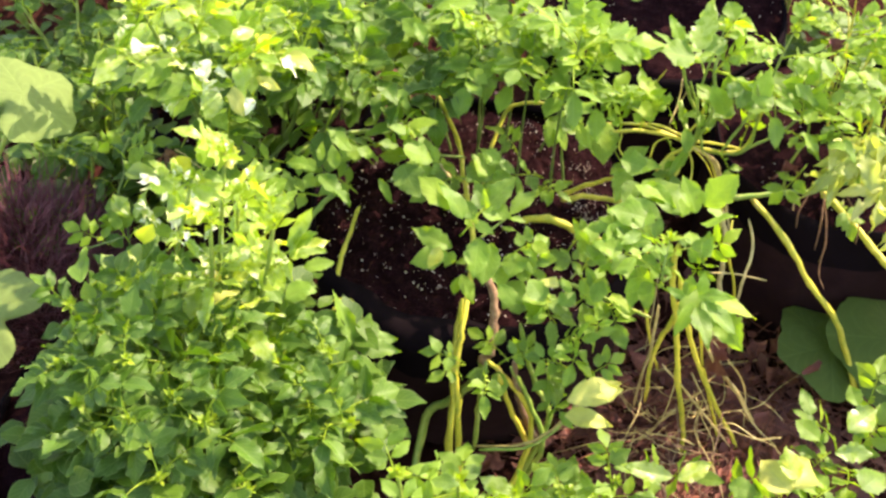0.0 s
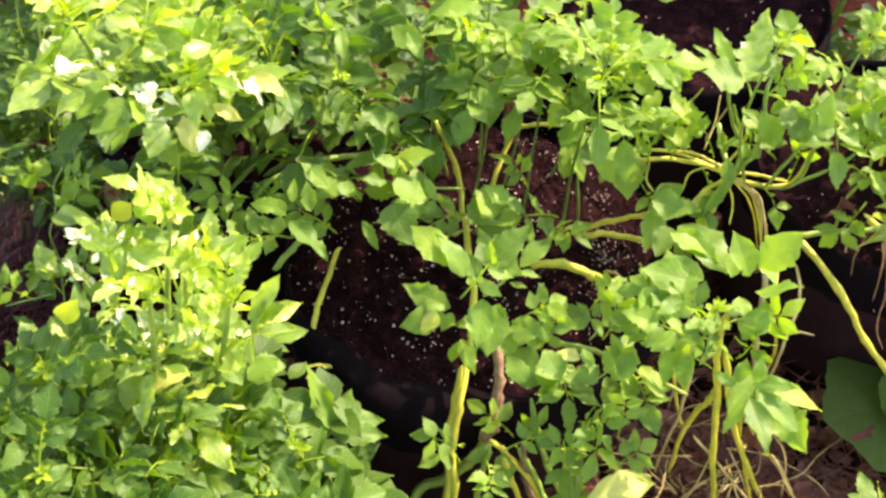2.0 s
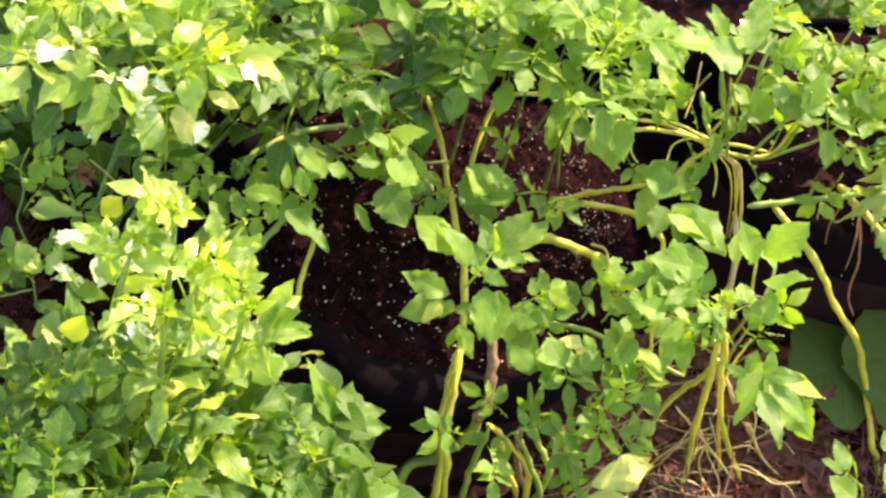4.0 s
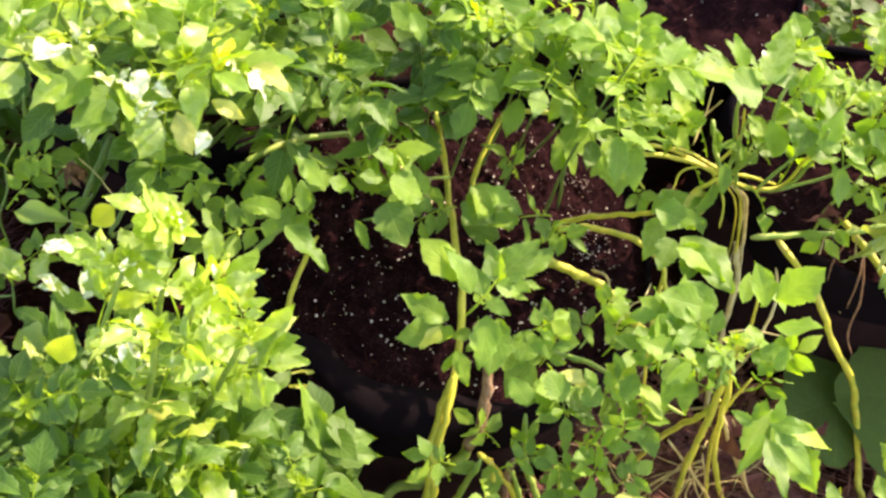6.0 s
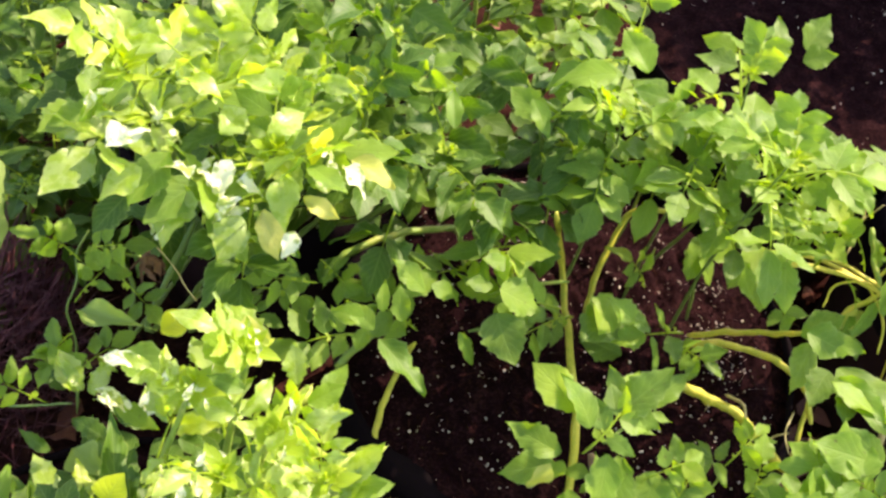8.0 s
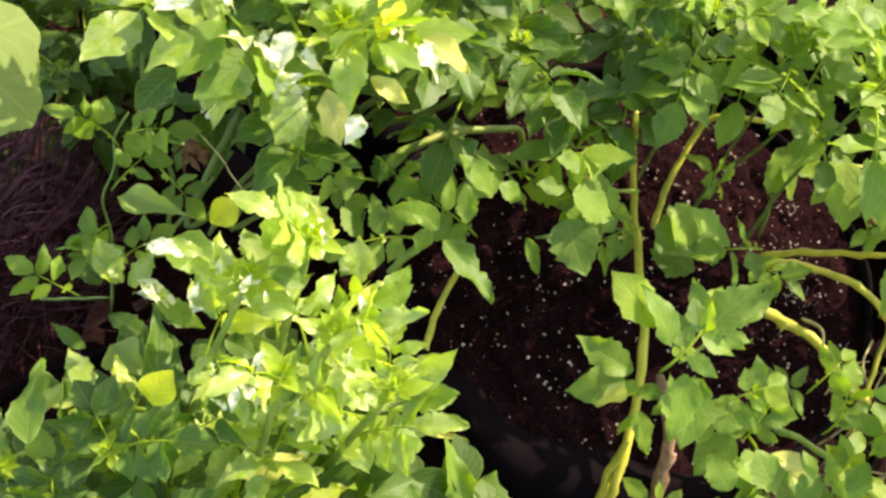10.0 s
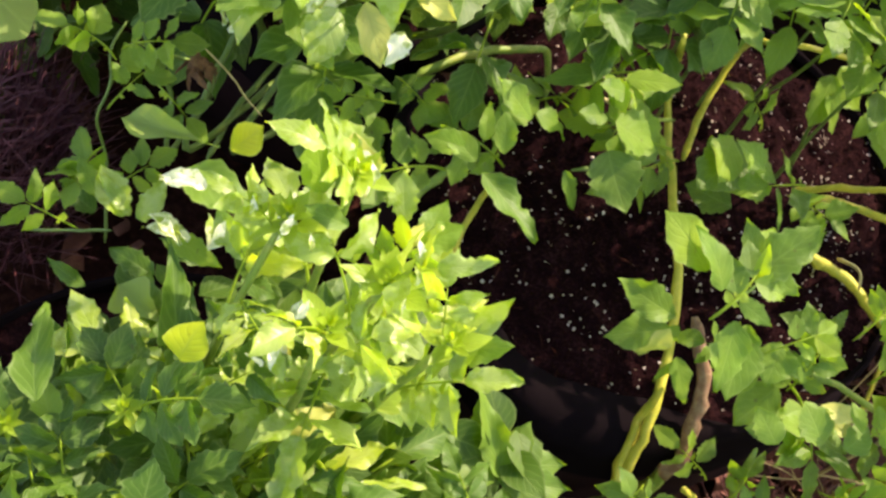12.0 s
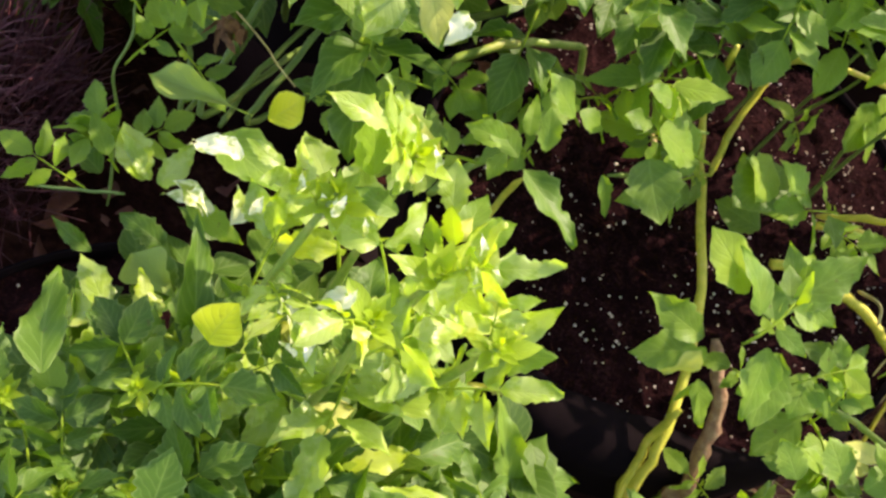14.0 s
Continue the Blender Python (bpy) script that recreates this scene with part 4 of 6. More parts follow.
# single leaflets that stand out: base, tip, width
for x, y, z, u, v, w, q in [
    (0.301, 1.217, 0.55, 0.347, 1.18, 0.55, 0.968),
    (0.287, 1.283, 0.54, 0.335, 1.265, 0.54, 1.129),
    (0.357, 1.119, 0.58, 0.367, 1.152, 0.6, 0.968),
    (0.404, 1.147, 0.58, 0.409, 1.109, 0.58, 1.129),
    (0.316, 1.233, 0.53, 0.36, 1.175, 0.55, 0.968),
    (0.31, 1.242, 0.53, 0.282, 1.203, 0.52, 1.129),
    (0.321, 1.217, 0.54, 0.316, 1.172, 0.54, 1.129),
    (0.29, 1.292, 0.52, 0.335, 1.301, 0.55, 1.29),
    (0.305, 1.28, 0.53, 0.348, 1.263, 0.55, 1.29),
    (0.322, 1.247, 0.53, 0.369, 1.159, 0.55, 1.21),
    (0.304, 1.282, 0.52, 0.271, 1.231, 0.5, 1.21),
    (0.311, 1.102, 0.59, 0.242, 1.11, 0.61, 1.21),
    (0.301, 1.09, 0.57, 0.251, 1.09, 0.57, 0.968),
]:
    add_blade(right, (x, y, z), (u, v, w), lean_up(), q, BLADES)
for x, y, z, u, v, w, q in [
    (0.319, 1.106, 0.59, 0.279, 1.129, 0.61, 0.968),
    (0.379, 1.101, 0.62, 0.421, 1.114, 0.67, 1.097),
    (0.37, 1.067, 0.62, 0.405, 1.04, 0.66, 1.048),
    (0.367, 1.097, 0.61, 0.353, 1.124, 0.66, 0.887),
    (0.355, 1.044, 0.6, 0.388, 1.029, 0.61, 1.129),
    (0.331, 1.064, 0.58, 0.314, 1.033, 0.58, 0.968),
    (0.348, 0.944, 0.58, 0.358, 0.873, 0.585, 0.806),
    (0.358, 0.952, 0.585, 0.401, 0.907, 0.57, 0.806),
    (0.344, 0.949, 0.585, 0.318, 0.91, 0.56, 0.726),
    (0.354, 0.961, 0.585, 0.4, 0.951, 0.6, 0.806),
    (0.34, 0.966, 0.58, 0.342, 0.979, 0.61, 1.129),
    (0.355, 0.96, 0.59, 0.363, 0.97, 0.62, 0.968),
    (0.335, 0.962, 0.58, 0.311, 0.975, 0.59, 0.806),
]:
    add_blade(right, (x, y, z), (u, v, w), lean_up(), q, BLADES)
for x, y, z, u, v, w, q in [
    (0.294, 1.079, 0.5, 0.283, 1.031, 0.47, 0.968),
    (0.306, 1.079, 0.5, 0.307, 1.022, 0.47, 0.806),
    (0.292, 1.081, 0.51, 0.319, 1.041, 0.48, 0.645),
    (0.371, 0.985, 0.57, 0.326, 0.940, 0.56, 0.85),
    (0.373, 0.975, 0.57, 0.373, 0.908, 0.55, 0.85),
    (0.380, 0.955, 0.56, 0.412, 0.893, 0.55, 0.95),
    (0.38, 0.963, 0.57, 0.44, 0.948, 0.57, 0.968),
]:
    add_blade(right, (x, y, z), (u, v, w), lean_up(), q, BLADES)
for x, y, z, u, v, w, q in [
    (0.411, 1.382, 0.52, 0.413, 1.349, 0.49, 0.968),
    (0.445, 1.396, 0.55, 0.49, 1.383, 0.55, 1.129),
    (0.465, 1.416, 0.58, 0.494, 1.422, 0.6, 1.129),
    (0.42, 1.421, 0.49, 0.404, 1.454, 0.53, 0.484),
    (0.426, 1.391, 0.465, 0.386, 1.34, 0.45, 0.452),
    (0.336, 1.469, 0.56, 0.372, 1.43, 0.54, 0.968),
    (0.306, 1.46, 0.54, 0.332, 1.43, 0.52, 0.887),
    (0.317, 1.47, 0.57, 0.291, 1.434, 0.55, 0.968),
    (0.316, 1.711, 0.55, 0.31, 1.769, 0.58, 0.968),
    (0.348, 1.715, 0.55, 0.388, 1.716, 0.57, 1.129),
    (0.356, 1.738, 0.55, 0.385, 1.784, 0.58, 0.968),
    (0.396, 1.369, 0.68, 0.338, 1.369, 0.69, 1.371),
    (0.38, 1.408, 0.68, 0.365, 1.439, 0.71, 0.887),
]:
    add_blade(far, (x, y, z), (u, v, w), lean_up(), q, BLADES)
for x, y, z, u, v, w, q in [
    (0.412, 1.389, 0.68, 0.461, 1.412, 0.69, 1.29),
    (0.507, 1.345, 0.6, 0.525, 1.382, 0.65, 1),
    (0.513, 1.352, 0.58, 0.484, 1.393, 0.62, 1.21),
    (0.531, 1.343, 0.58, 0.558, 1.319, 0.53, 0.887),
    (0.446, 1.376, 0.58, 0.417, 1.403, 0.6, 1.129),
    (0.462, 1.359, 0.57, 0.443, 1.376, 0.62, 0.968),
    (0.601, 1.355, 0.58, 0.617, 1.362, 0.62, 1.129),
    (0.564, 1.361, 0.63, 0.61, 1.348, 0.6, 1.129),
    (0.603, 1.289, 0.55, 0.577, 1.304, 0.58, 0.968),
]:
    add_blade(far, (x, y, z), (u, v, w), lean_up(), q, BLADES)
# small white leaflets stand in for sun highlights on the crown
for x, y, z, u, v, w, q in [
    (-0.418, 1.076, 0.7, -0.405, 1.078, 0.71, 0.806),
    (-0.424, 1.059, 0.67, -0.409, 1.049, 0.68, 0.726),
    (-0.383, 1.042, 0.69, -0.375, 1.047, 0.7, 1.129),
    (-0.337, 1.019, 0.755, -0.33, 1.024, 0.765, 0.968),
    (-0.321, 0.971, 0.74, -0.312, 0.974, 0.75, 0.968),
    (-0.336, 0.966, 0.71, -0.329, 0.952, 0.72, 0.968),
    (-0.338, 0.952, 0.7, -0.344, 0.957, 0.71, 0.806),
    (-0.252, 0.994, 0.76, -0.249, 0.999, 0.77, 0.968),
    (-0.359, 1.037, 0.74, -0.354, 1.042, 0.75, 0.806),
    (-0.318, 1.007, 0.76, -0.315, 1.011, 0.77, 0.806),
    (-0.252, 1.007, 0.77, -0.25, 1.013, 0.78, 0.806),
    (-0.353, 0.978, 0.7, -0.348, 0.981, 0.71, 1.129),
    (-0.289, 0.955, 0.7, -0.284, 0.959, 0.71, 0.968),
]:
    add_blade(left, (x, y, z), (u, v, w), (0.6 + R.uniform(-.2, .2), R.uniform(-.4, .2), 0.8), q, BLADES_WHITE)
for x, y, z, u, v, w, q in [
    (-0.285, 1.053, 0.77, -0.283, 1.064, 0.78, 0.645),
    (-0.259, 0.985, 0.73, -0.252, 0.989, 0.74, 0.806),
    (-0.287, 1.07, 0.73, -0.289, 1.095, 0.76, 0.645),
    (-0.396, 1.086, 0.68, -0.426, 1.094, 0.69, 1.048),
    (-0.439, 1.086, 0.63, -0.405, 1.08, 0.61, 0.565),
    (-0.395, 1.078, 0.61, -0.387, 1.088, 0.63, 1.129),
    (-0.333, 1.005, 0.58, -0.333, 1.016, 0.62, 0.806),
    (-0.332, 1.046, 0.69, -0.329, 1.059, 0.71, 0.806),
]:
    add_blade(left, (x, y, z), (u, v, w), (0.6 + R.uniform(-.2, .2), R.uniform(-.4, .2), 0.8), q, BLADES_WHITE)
for x, y, z, u, v, w, q in [
    (0.239, 1.066, 0.45, 0.247, 1.025, 0.45, 0.968),
    (0.259, 1.068, 0.46, 0.284, 1.02, 0.46, 0.968),
    (0.252, 1.068, 0.46, 0.216, 1.086, 0.48, 1.129),
    (0.106, 1.023, 0.49, 0.086, 1.051, 0.51, 1.371),
    (0.15, 1.028, 0.49, 0.131, 1.06, 0.51, 1.532),
    (0.074, 1.12, 0.52, 0.058, 1.054, 0.5, 0.968),
    (0.114, 1.117, 0.5, 0.104, 1.076, 0.49, 1.29),
    (0.13, 1.107, 0.5, 0.141, 1.084, 0.49, 1.29),
    (0.19, 1.044, 0.49, 0.18, 1.07, 0.5, 0.968),
    (0.176, 1.029, 0.48, 0.201, 1.051, 0.49, 1.129),
    (0.226, 1.035, 0.48, 0.243, 1.064, 0.5, 1.129),
    (0.105, 1.181, 0.52, 0.147, 1.221, 0.54, 0.839),
    (0.1, 1.18, 0.52, 0.086, 1.197, 0.54, 0.613),
]:
    add_blade(centre, (x, y, z), (u, v, w), lean_up(), q, BLADES)
for x, y, z, u, v, w, q in [
    (0.101, 1.172, 0.52, 0.134, 1.17, 0.52, 0.613),
    (0.092, 1.163, 0.51, 0.114, 1.153, 0.51, 0.677),
    (0.21, 1.181, 0.41, 0.159, 1.189, 0.42, 0.806),
    (0.208, 1.178, 0.41, 0.179, 1.162, 0.41, 0.968),
    (0.21, 1.183, 0.41, 0.192, 1.202, 0.42, 0.806),
    (0.214, 1.183, 0.41, 0.231, 1.203, 0.42, 0.806),
    (0.214, 1.179, 0.41, 0.229, 1.155, 0.4, 0.968),
    (0.015, 1.138, 0.575, -0.031, 1.166, 0.625, 0.968),
    (0.03, 1.124, 0.57, 0.009, 1.155, 0.62, 0.887),
    (0.061, 1.147, 0.565, 0.114, 1.182, 0.6, 0.887),
    (0.065, 1.142, 0.56, 0.06, 1.156, 0.6, 0.645),
    (0.014, 1.129, 0.5, -0.049, 1.14, 0.53, 0.968),
    (0.009, 1.115, 0.5, -0.052, 1.104, 0.5, 1),
]:
    add_blade(centre, (x, y, z), (u, v, w), lean_up(), q, BLADES)
for x, y, z, u, v, w, q in [
    (0.016, 1.12, 0.5, 0.005, 1.104, 0.48, 1.29),
    (0.053, 1.112, 0.54, 0.05, 1.055, 0.51, 1.29),
    (0.028, 1.107, 0.46, 0.049, 1.074, 0.43, 0.968),
    (0.024, 1.103, 0.46, 0.019, 1.087, 0.43, 0.968),
    (0.101, 1.088, 0.47, 0.069, 1.093, 0.49, 1.29),
    (0.124, 1.09, 0.465, 0.09, 1.055, 0.44, 1.532),
    (0.126, 1.069, 0.46, 0.159, 1.039, 0.44, 1.613),
    (0.13, 1.088, 0.47, 0.107, 1.11, 0.49, 1.129),
    (0.215, 1.058, 0.45, 0.225, 1.02, 0.43, 1.452),
    (0.088, 1.008, 0.34, 0.087, 0.965, 0.33, 1.129),
    (0.073, 1.009, 0.34, 0.035, 1.001, 0.34, 0.806),
    (0.169, 1.001, 0.37, 0.172, 0.912, 0.4, 0.677),
    (0.094, 1.328, 0.5, 0.039, 1.262, 0.51, 1.29),
]:
    add_blade(centre, (x, y, z), (u, v, w), lean_up(), q, BLADES)
for x, y, z, u, v, w, q in [
    (0.077, 1.329, 0.51, 0.054, 1.273, 0.52, 1.29),
]:
    add_blade(centre, (x, y, z), (u, v, w), lean_up(), q, BLADES)
for x, y, z, u, v, w, q in [
    (0.175, 1.05, 0.5, 0.148, 1.059, 0.51, 1.129),
    (-0.005, 1.099, 0.535, -0.019, 1.076, 0.505, 1),
    (0.207, 1.063, 0.44, 0.18, 1.074, 0.45, 1.452),
    (0.183, 0.906, 0.41, 0.268, 0.93, 0.43, 0.839),
    (0.194, 0.917, 0.4, 0.268, 0.924, 0.42, 0.839),
    (0.182, 0.901, 0.38, 0.244, 0.878, 0.4, 0.806),
]:
    add_blade(centre, (x, y, z), (u, v, w), lean_up(), q, BLADES_PALE)
for x, y, z, u, v, w, q in [
    (-0.334, 1.298, 0.47, -0.378, 1.3, 0.48, 1.129),
    (-0.31, 1.305, 0.48, -0.279, 1.317, 0.49, 1.21),
    (-0.315, 1.322, 0.49, -0.351, 1.32, 0.5, 1.21),
    (-0.266, 1.286, 0.46, -0.292, 1.304, 0.47, 1.29),
    (-0.26, 1.327, 0.48, -0.24, 1.352, 0.5, 0.968),
    (-0.202, 1.356, 0.52, -0.172, 1.34, 0.5, 0.806),
    (-0.188, 1.185, 0.6, -0.137, 1.133, 0.6, 0.71),
]:
    add_blade(mid, (x, y, z), (u, v, w), lean_up(), q, BLADES_DEEP)
# more white leaflets as highlights, here on the tall plant
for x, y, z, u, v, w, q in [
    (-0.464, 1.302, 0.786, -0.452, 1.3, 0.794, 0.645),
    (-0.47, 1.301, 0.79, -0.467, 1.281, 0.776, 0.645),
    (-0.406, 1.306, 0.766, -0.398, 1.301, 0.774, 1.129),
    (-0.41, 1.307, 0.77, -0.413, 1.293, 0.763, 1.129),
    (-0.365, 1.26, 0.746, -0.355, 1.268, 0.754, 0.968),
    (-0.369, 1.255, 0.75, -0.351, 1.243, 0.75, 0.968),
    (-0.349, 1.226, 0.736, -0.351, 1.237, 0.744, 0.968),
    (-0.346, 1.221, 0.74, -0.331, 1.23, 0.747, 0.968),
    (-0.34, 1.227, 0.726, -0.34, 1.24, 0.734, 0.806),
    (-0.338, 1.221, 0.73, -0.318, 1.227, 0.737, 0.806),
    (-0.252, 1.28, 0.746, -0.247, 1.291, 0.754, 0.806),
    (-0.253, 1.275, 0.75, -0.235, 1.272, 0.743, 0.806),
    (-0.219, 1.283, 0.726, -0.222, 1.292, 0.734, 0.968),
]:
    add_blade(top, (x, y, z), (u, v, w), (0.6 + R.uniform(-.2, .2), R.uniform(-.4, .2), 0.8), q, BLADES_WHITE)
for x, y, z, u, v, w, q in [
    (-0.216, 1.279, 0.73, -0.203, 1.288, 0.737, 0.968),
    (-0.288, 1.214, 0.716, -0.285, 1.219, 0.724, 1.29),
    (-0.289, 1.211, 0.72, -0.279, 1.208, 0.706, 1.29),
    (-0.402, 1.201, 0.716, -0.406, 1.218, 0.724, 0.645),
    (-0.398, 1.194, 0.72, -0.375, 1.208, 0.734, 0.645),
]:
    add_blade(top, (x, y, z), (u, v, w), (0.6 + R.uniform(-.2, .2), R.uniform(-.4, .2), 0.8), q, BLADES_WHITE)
for x, y, z, u, v, w, q in [
    (-0.268, 1.302, 0.77, -0.261, 1.273, 0.75, 0.806),
]:
    add_blade(top, (x, y, z), (u, v, w), lean_up(), q, BLADES_YELLOW)
for x, y, z, u, v, w, q in [
    (-0.292, 1.217, 0.74, -0.279, 1.246, 0.76, 0.968),
    (-0.344, 1.217, 0.72, -0.334, 1.2, 0.7, 1.29),
]:
    add_blade(top, (x, y, z), (u, v, w), lean_up(), q, BLADES_BRIGHT)
for x, y, z, u, v, w, q in [
    (-0.519, 1.183, 0.44, -0.55, 1.197, 0.46, 0.968),
    (-0.443, 1.089, 0.52, -0.476, 1.1, 0.54, 1.129),
    (-0.494, 1.072, 0.52, -0.524, 1.078, 0.54, 0.806),
    (-0.37, 1.083, 0.55, -0.337, 1.076, 0.54, 1.129),
    (-0.398, 1.09, 0.56, -0.433, 1.09, 0.58, 0.968),
    (-0.242, 0.968, 0.48, -0.205, 0.999, 0.46, 1.129),
    (-0.436, 1.017, 0.56, -0.443, 1.057, 0.59, 1.29),
    (-0.398, 0.983, 0.6, -0.411, 1.03, 0.67, 0.532),
    (-0.49, 1.003, 0.54, -0.508, 1.023, 0.57, 0.806),
    (-0.473, 0.981, 0.56, -0.481, 1.014, 0.6, 0.726),
]:
    add_blade(left, (x, y, z), (u, v, w), lean_up(), q, BLADES_DEEP)
for x, y, z, u, v, w, q in [
    (0.045, 1.491, 0.7, -0.025, 1.488, 0.7, 1),
    (0.081, 1.5, 0.7, 0.053, 1.54, 0.73, 0.887),
    (-0.028, 1.446, 0.66, -0.069, 1.488, 0.67, 0.968),
    (-0.13, 1.403, 0.68, -0.136, 1.445, 0.7, 0.806),
    (-0.178, 1.439, 0.7, -0.13, 1.45, 0.7, 0.726),
    (-0.183, 1.437, 0.68, -0.21, 1.456, 0.7, 0.806),
    (0.086, 1.463, 0.68, 0.129, 1.453, 0.66, 1.21),
    (-0.194, 1.195, 0.6, -0.224, 1.228, 0.61, 0.806),
    (-0.187, 1.218, 0.6, -0.189, 1.245, 0.62, 0.806),
    (-0.202, 1.204, 0.59, -0.211, 1.186, 0.57, 1.129),
    (-0.203, 1.206, 0.6, -0.239, 1.21, 0.61, 0.806),
    (-0.166, 1.221, 0.58, -0.171, 1.243, 0.61, 0.968),
    (-0.144, 1.262, 0.58, -0.179, 1.271, 0.62, 0.968),
]:
    add_blade(mid, (x, y, z), (u, v, w), lean_up(), q, BLADES)
for x, y, z, u, v, w, q in [
    (-0.137, 1.277, 0.57, -0.106, 1.271, 0.56, 1.129),
    (-0.064, 1.262, 0.55, -0.042, 1.215, 0.52, 1.371),
    (-0.071, 1.284, 0.57, -0.102, 1.271, 0.59, 0.968),
    (-0.052, 1.308, 0.58, -0.087, 1.296, 0.6, 0.968),
    (-0.063, 1.281, 0.57, -0.013, 1.274, 0.54, 1.29),
    (-0.102, 1.24, 0.54, -0.079, 1.221, 0.5, 0.565),
    (0.096, 1.317, 0.42, 0.09, 1.381, 0.44, 0.887),
    (0.102, 1.294, 0.44, 0.05, 1.308, 0.45, 1.129),
    (0.092, 1.275, 0.54, 0.058, 1.291, 0.56, 1.129),
    (0.2, 1.438, 0.5, 0.183, 1.389, 0.47, 1.21),
    (0.207, 1.449, 0.5, 0.243, 1.423, 0.46, 1.532),
    (0.196, 1.42, 0.49, 0.215, 1.392, 0.46, 0.968),
    (0.276, 1.447, 0.48, 0.271, 1.368, 0.45, 1.21),
]:
    add_blade(mid, (x, y, z), (u, v, w), lean_up(), q, BLADES)
for x, y, z, u, v, w, q in [
    (0.26, 1.419, 0.48, 0.236, 1.391, 0.46, 0.806),
    (-0.075, 1.362, 0.62, -0.051, 1.351, 0.59, 1.29),
    (-0.078, 1.377, 0.62, -0.099, 1.355, 0.6, 1.29),
    (0.005, 1.407, 0.58, 0.04, 1.4, 0.6, 0.968),
    (0.012, 1.397, 0.58, -0.026, 1.392, 0.6, 1.129),
    (-0.046, 1.459, 0.68, -0.021, 1.425, 0.66, 0.968),
    (0.074, 1.442, 0.6, 0.072, 1.397, 0.56, 0.806),
]:
    add_blade(mid, (x, y, z), (u, v, w), lean_up(), q, BLADES)
for x, y, z, u, v, w, q in [
    (0.014, 1.464, 0.66, 0.027, 1.433, 0.62, 1.129),
]:
    add_blade(mid, (x, y, z), (u, v, w), lean_up(), q, BLADES_BRIGHT)
for x, y, z, u, v, w, q in [
    (-0.173, 1.073, 0.42, -0.118, 1.08, 0.4, 0.226),
    (-0.174, 1.089, 0.42, -0.136, 1.104, 0.41, 0.194),
    (-0.345, 1.032, 0.56, -0.319, 1.021, 0.55, 0.968),
    (-0.346, 1.025, 0.56, -0.347, 0.998, 0.54, 0.645),
    (-0.326, 0.947, 0.58, -0.288, 0.966, 0.6, 0.839),
]:
    add_blade(left, (x, y, z), (u, v, w), lean_up(), q, BLADES_PALE)
for x, y, z, u, v, w, q in [
    (0.02, 1.37, 0.36, 0.052, 1.381, 0.37, 0.323),
    (-0.057, 1.313, 0.58, -0.044, 1.301, 0.57, 0.968),
]:
    add_blade(mid, (x, y, z), (u, v, w), lean_up(), q, BLADES_PALE)
for x, y, z, u, v, w, q in [
    (0.399, 1.379, 0.69, 0.436, 1.445, 0.73, 1.065),
]:
    add_blade(far, (x, y, z), (u, v, w), lean_up(), q, BLADES_BRIGHT)
for x, y, z, u, v, w, q in [
    (0.42, 1.379, 0.45, 0.373, 1.354, 0.46, 0.806),
]:
    add_blade(far, (x, y, z), (u, v, w), lean_up(), q, BLADES_PALE)
for x, y, z, u, v, w, q in [
    (-0.399, 1.159, 0.62, -0.478, 1.177, 0.62, 0.677),
]:
    add_blade(left, (x, y, z), (u, v, w), lean_up(), q, BLADES_CURLED)
for x, y, z, u, v, w, q in [
    (-0.386, 1.133, 0.66, -0.363, 1.15, 0.67, 1.258),
    (-0.387, 0.946, 0.71, -0.38, 0.963, 0.73, 1.532),
]:
    add_blade(left, (x, y, z), (u, v, w), lean_up(), q, BLADES_YELLOW)
for x, y, z, u, v, w, q in [
    (-0.314, 1.067, 0.73, -0.328, 1.093, 0.77, 0.887),
    (-0.212, 1.008, 0.64, -0.17, 0.999, 0.67, 0.839),
    (-0.253, 0.977, 0.58, -0.222, 1.009, 0.6, 1.129),
    (-0.224, 0.984, 0.55, -0.188, 1.007, 0.56, 1.21),
    (-0.129, 0.977, 0.45, -0.164, 1.036, 0.51, 0.484),
    (-0.128, 0.986, 0.45, -0.068, 1.003, 0.44, 1),
    (-0.179, 0.969, 0.45, -0.201, 0.994, 0.5, 1.048),
    (-0.123, 0.989, 0.45, -0.113, 1.025, 0.47, 1.129),
    (-0.508, 1.167, 0.5, -0.524, 1.194, 0.52, 0.968),
    (-0.295, 1.051, 0.72, -0.326, 1.047, 0.74, 0.806),
]:
    add_blade(left, (x, y, z), (u, v, w), lean_up(), q, BLADES)
for x, y, z, u, v, w, q in [
    (-0.457, 1.099, 0.6, -0.485, 1.124, 0.62, 0.677),
    (-0.213, 1.004, 0.64, -0.174, 1.032, 0.69, 0.516),
    (-0.367, 1.051, 0.66, -0.366, 1.063, 0.7, 0.645),
]:
    add_blade(left, (x, y, z), (u, v, w), lean_up(), q, BLADES_BRIGHT)

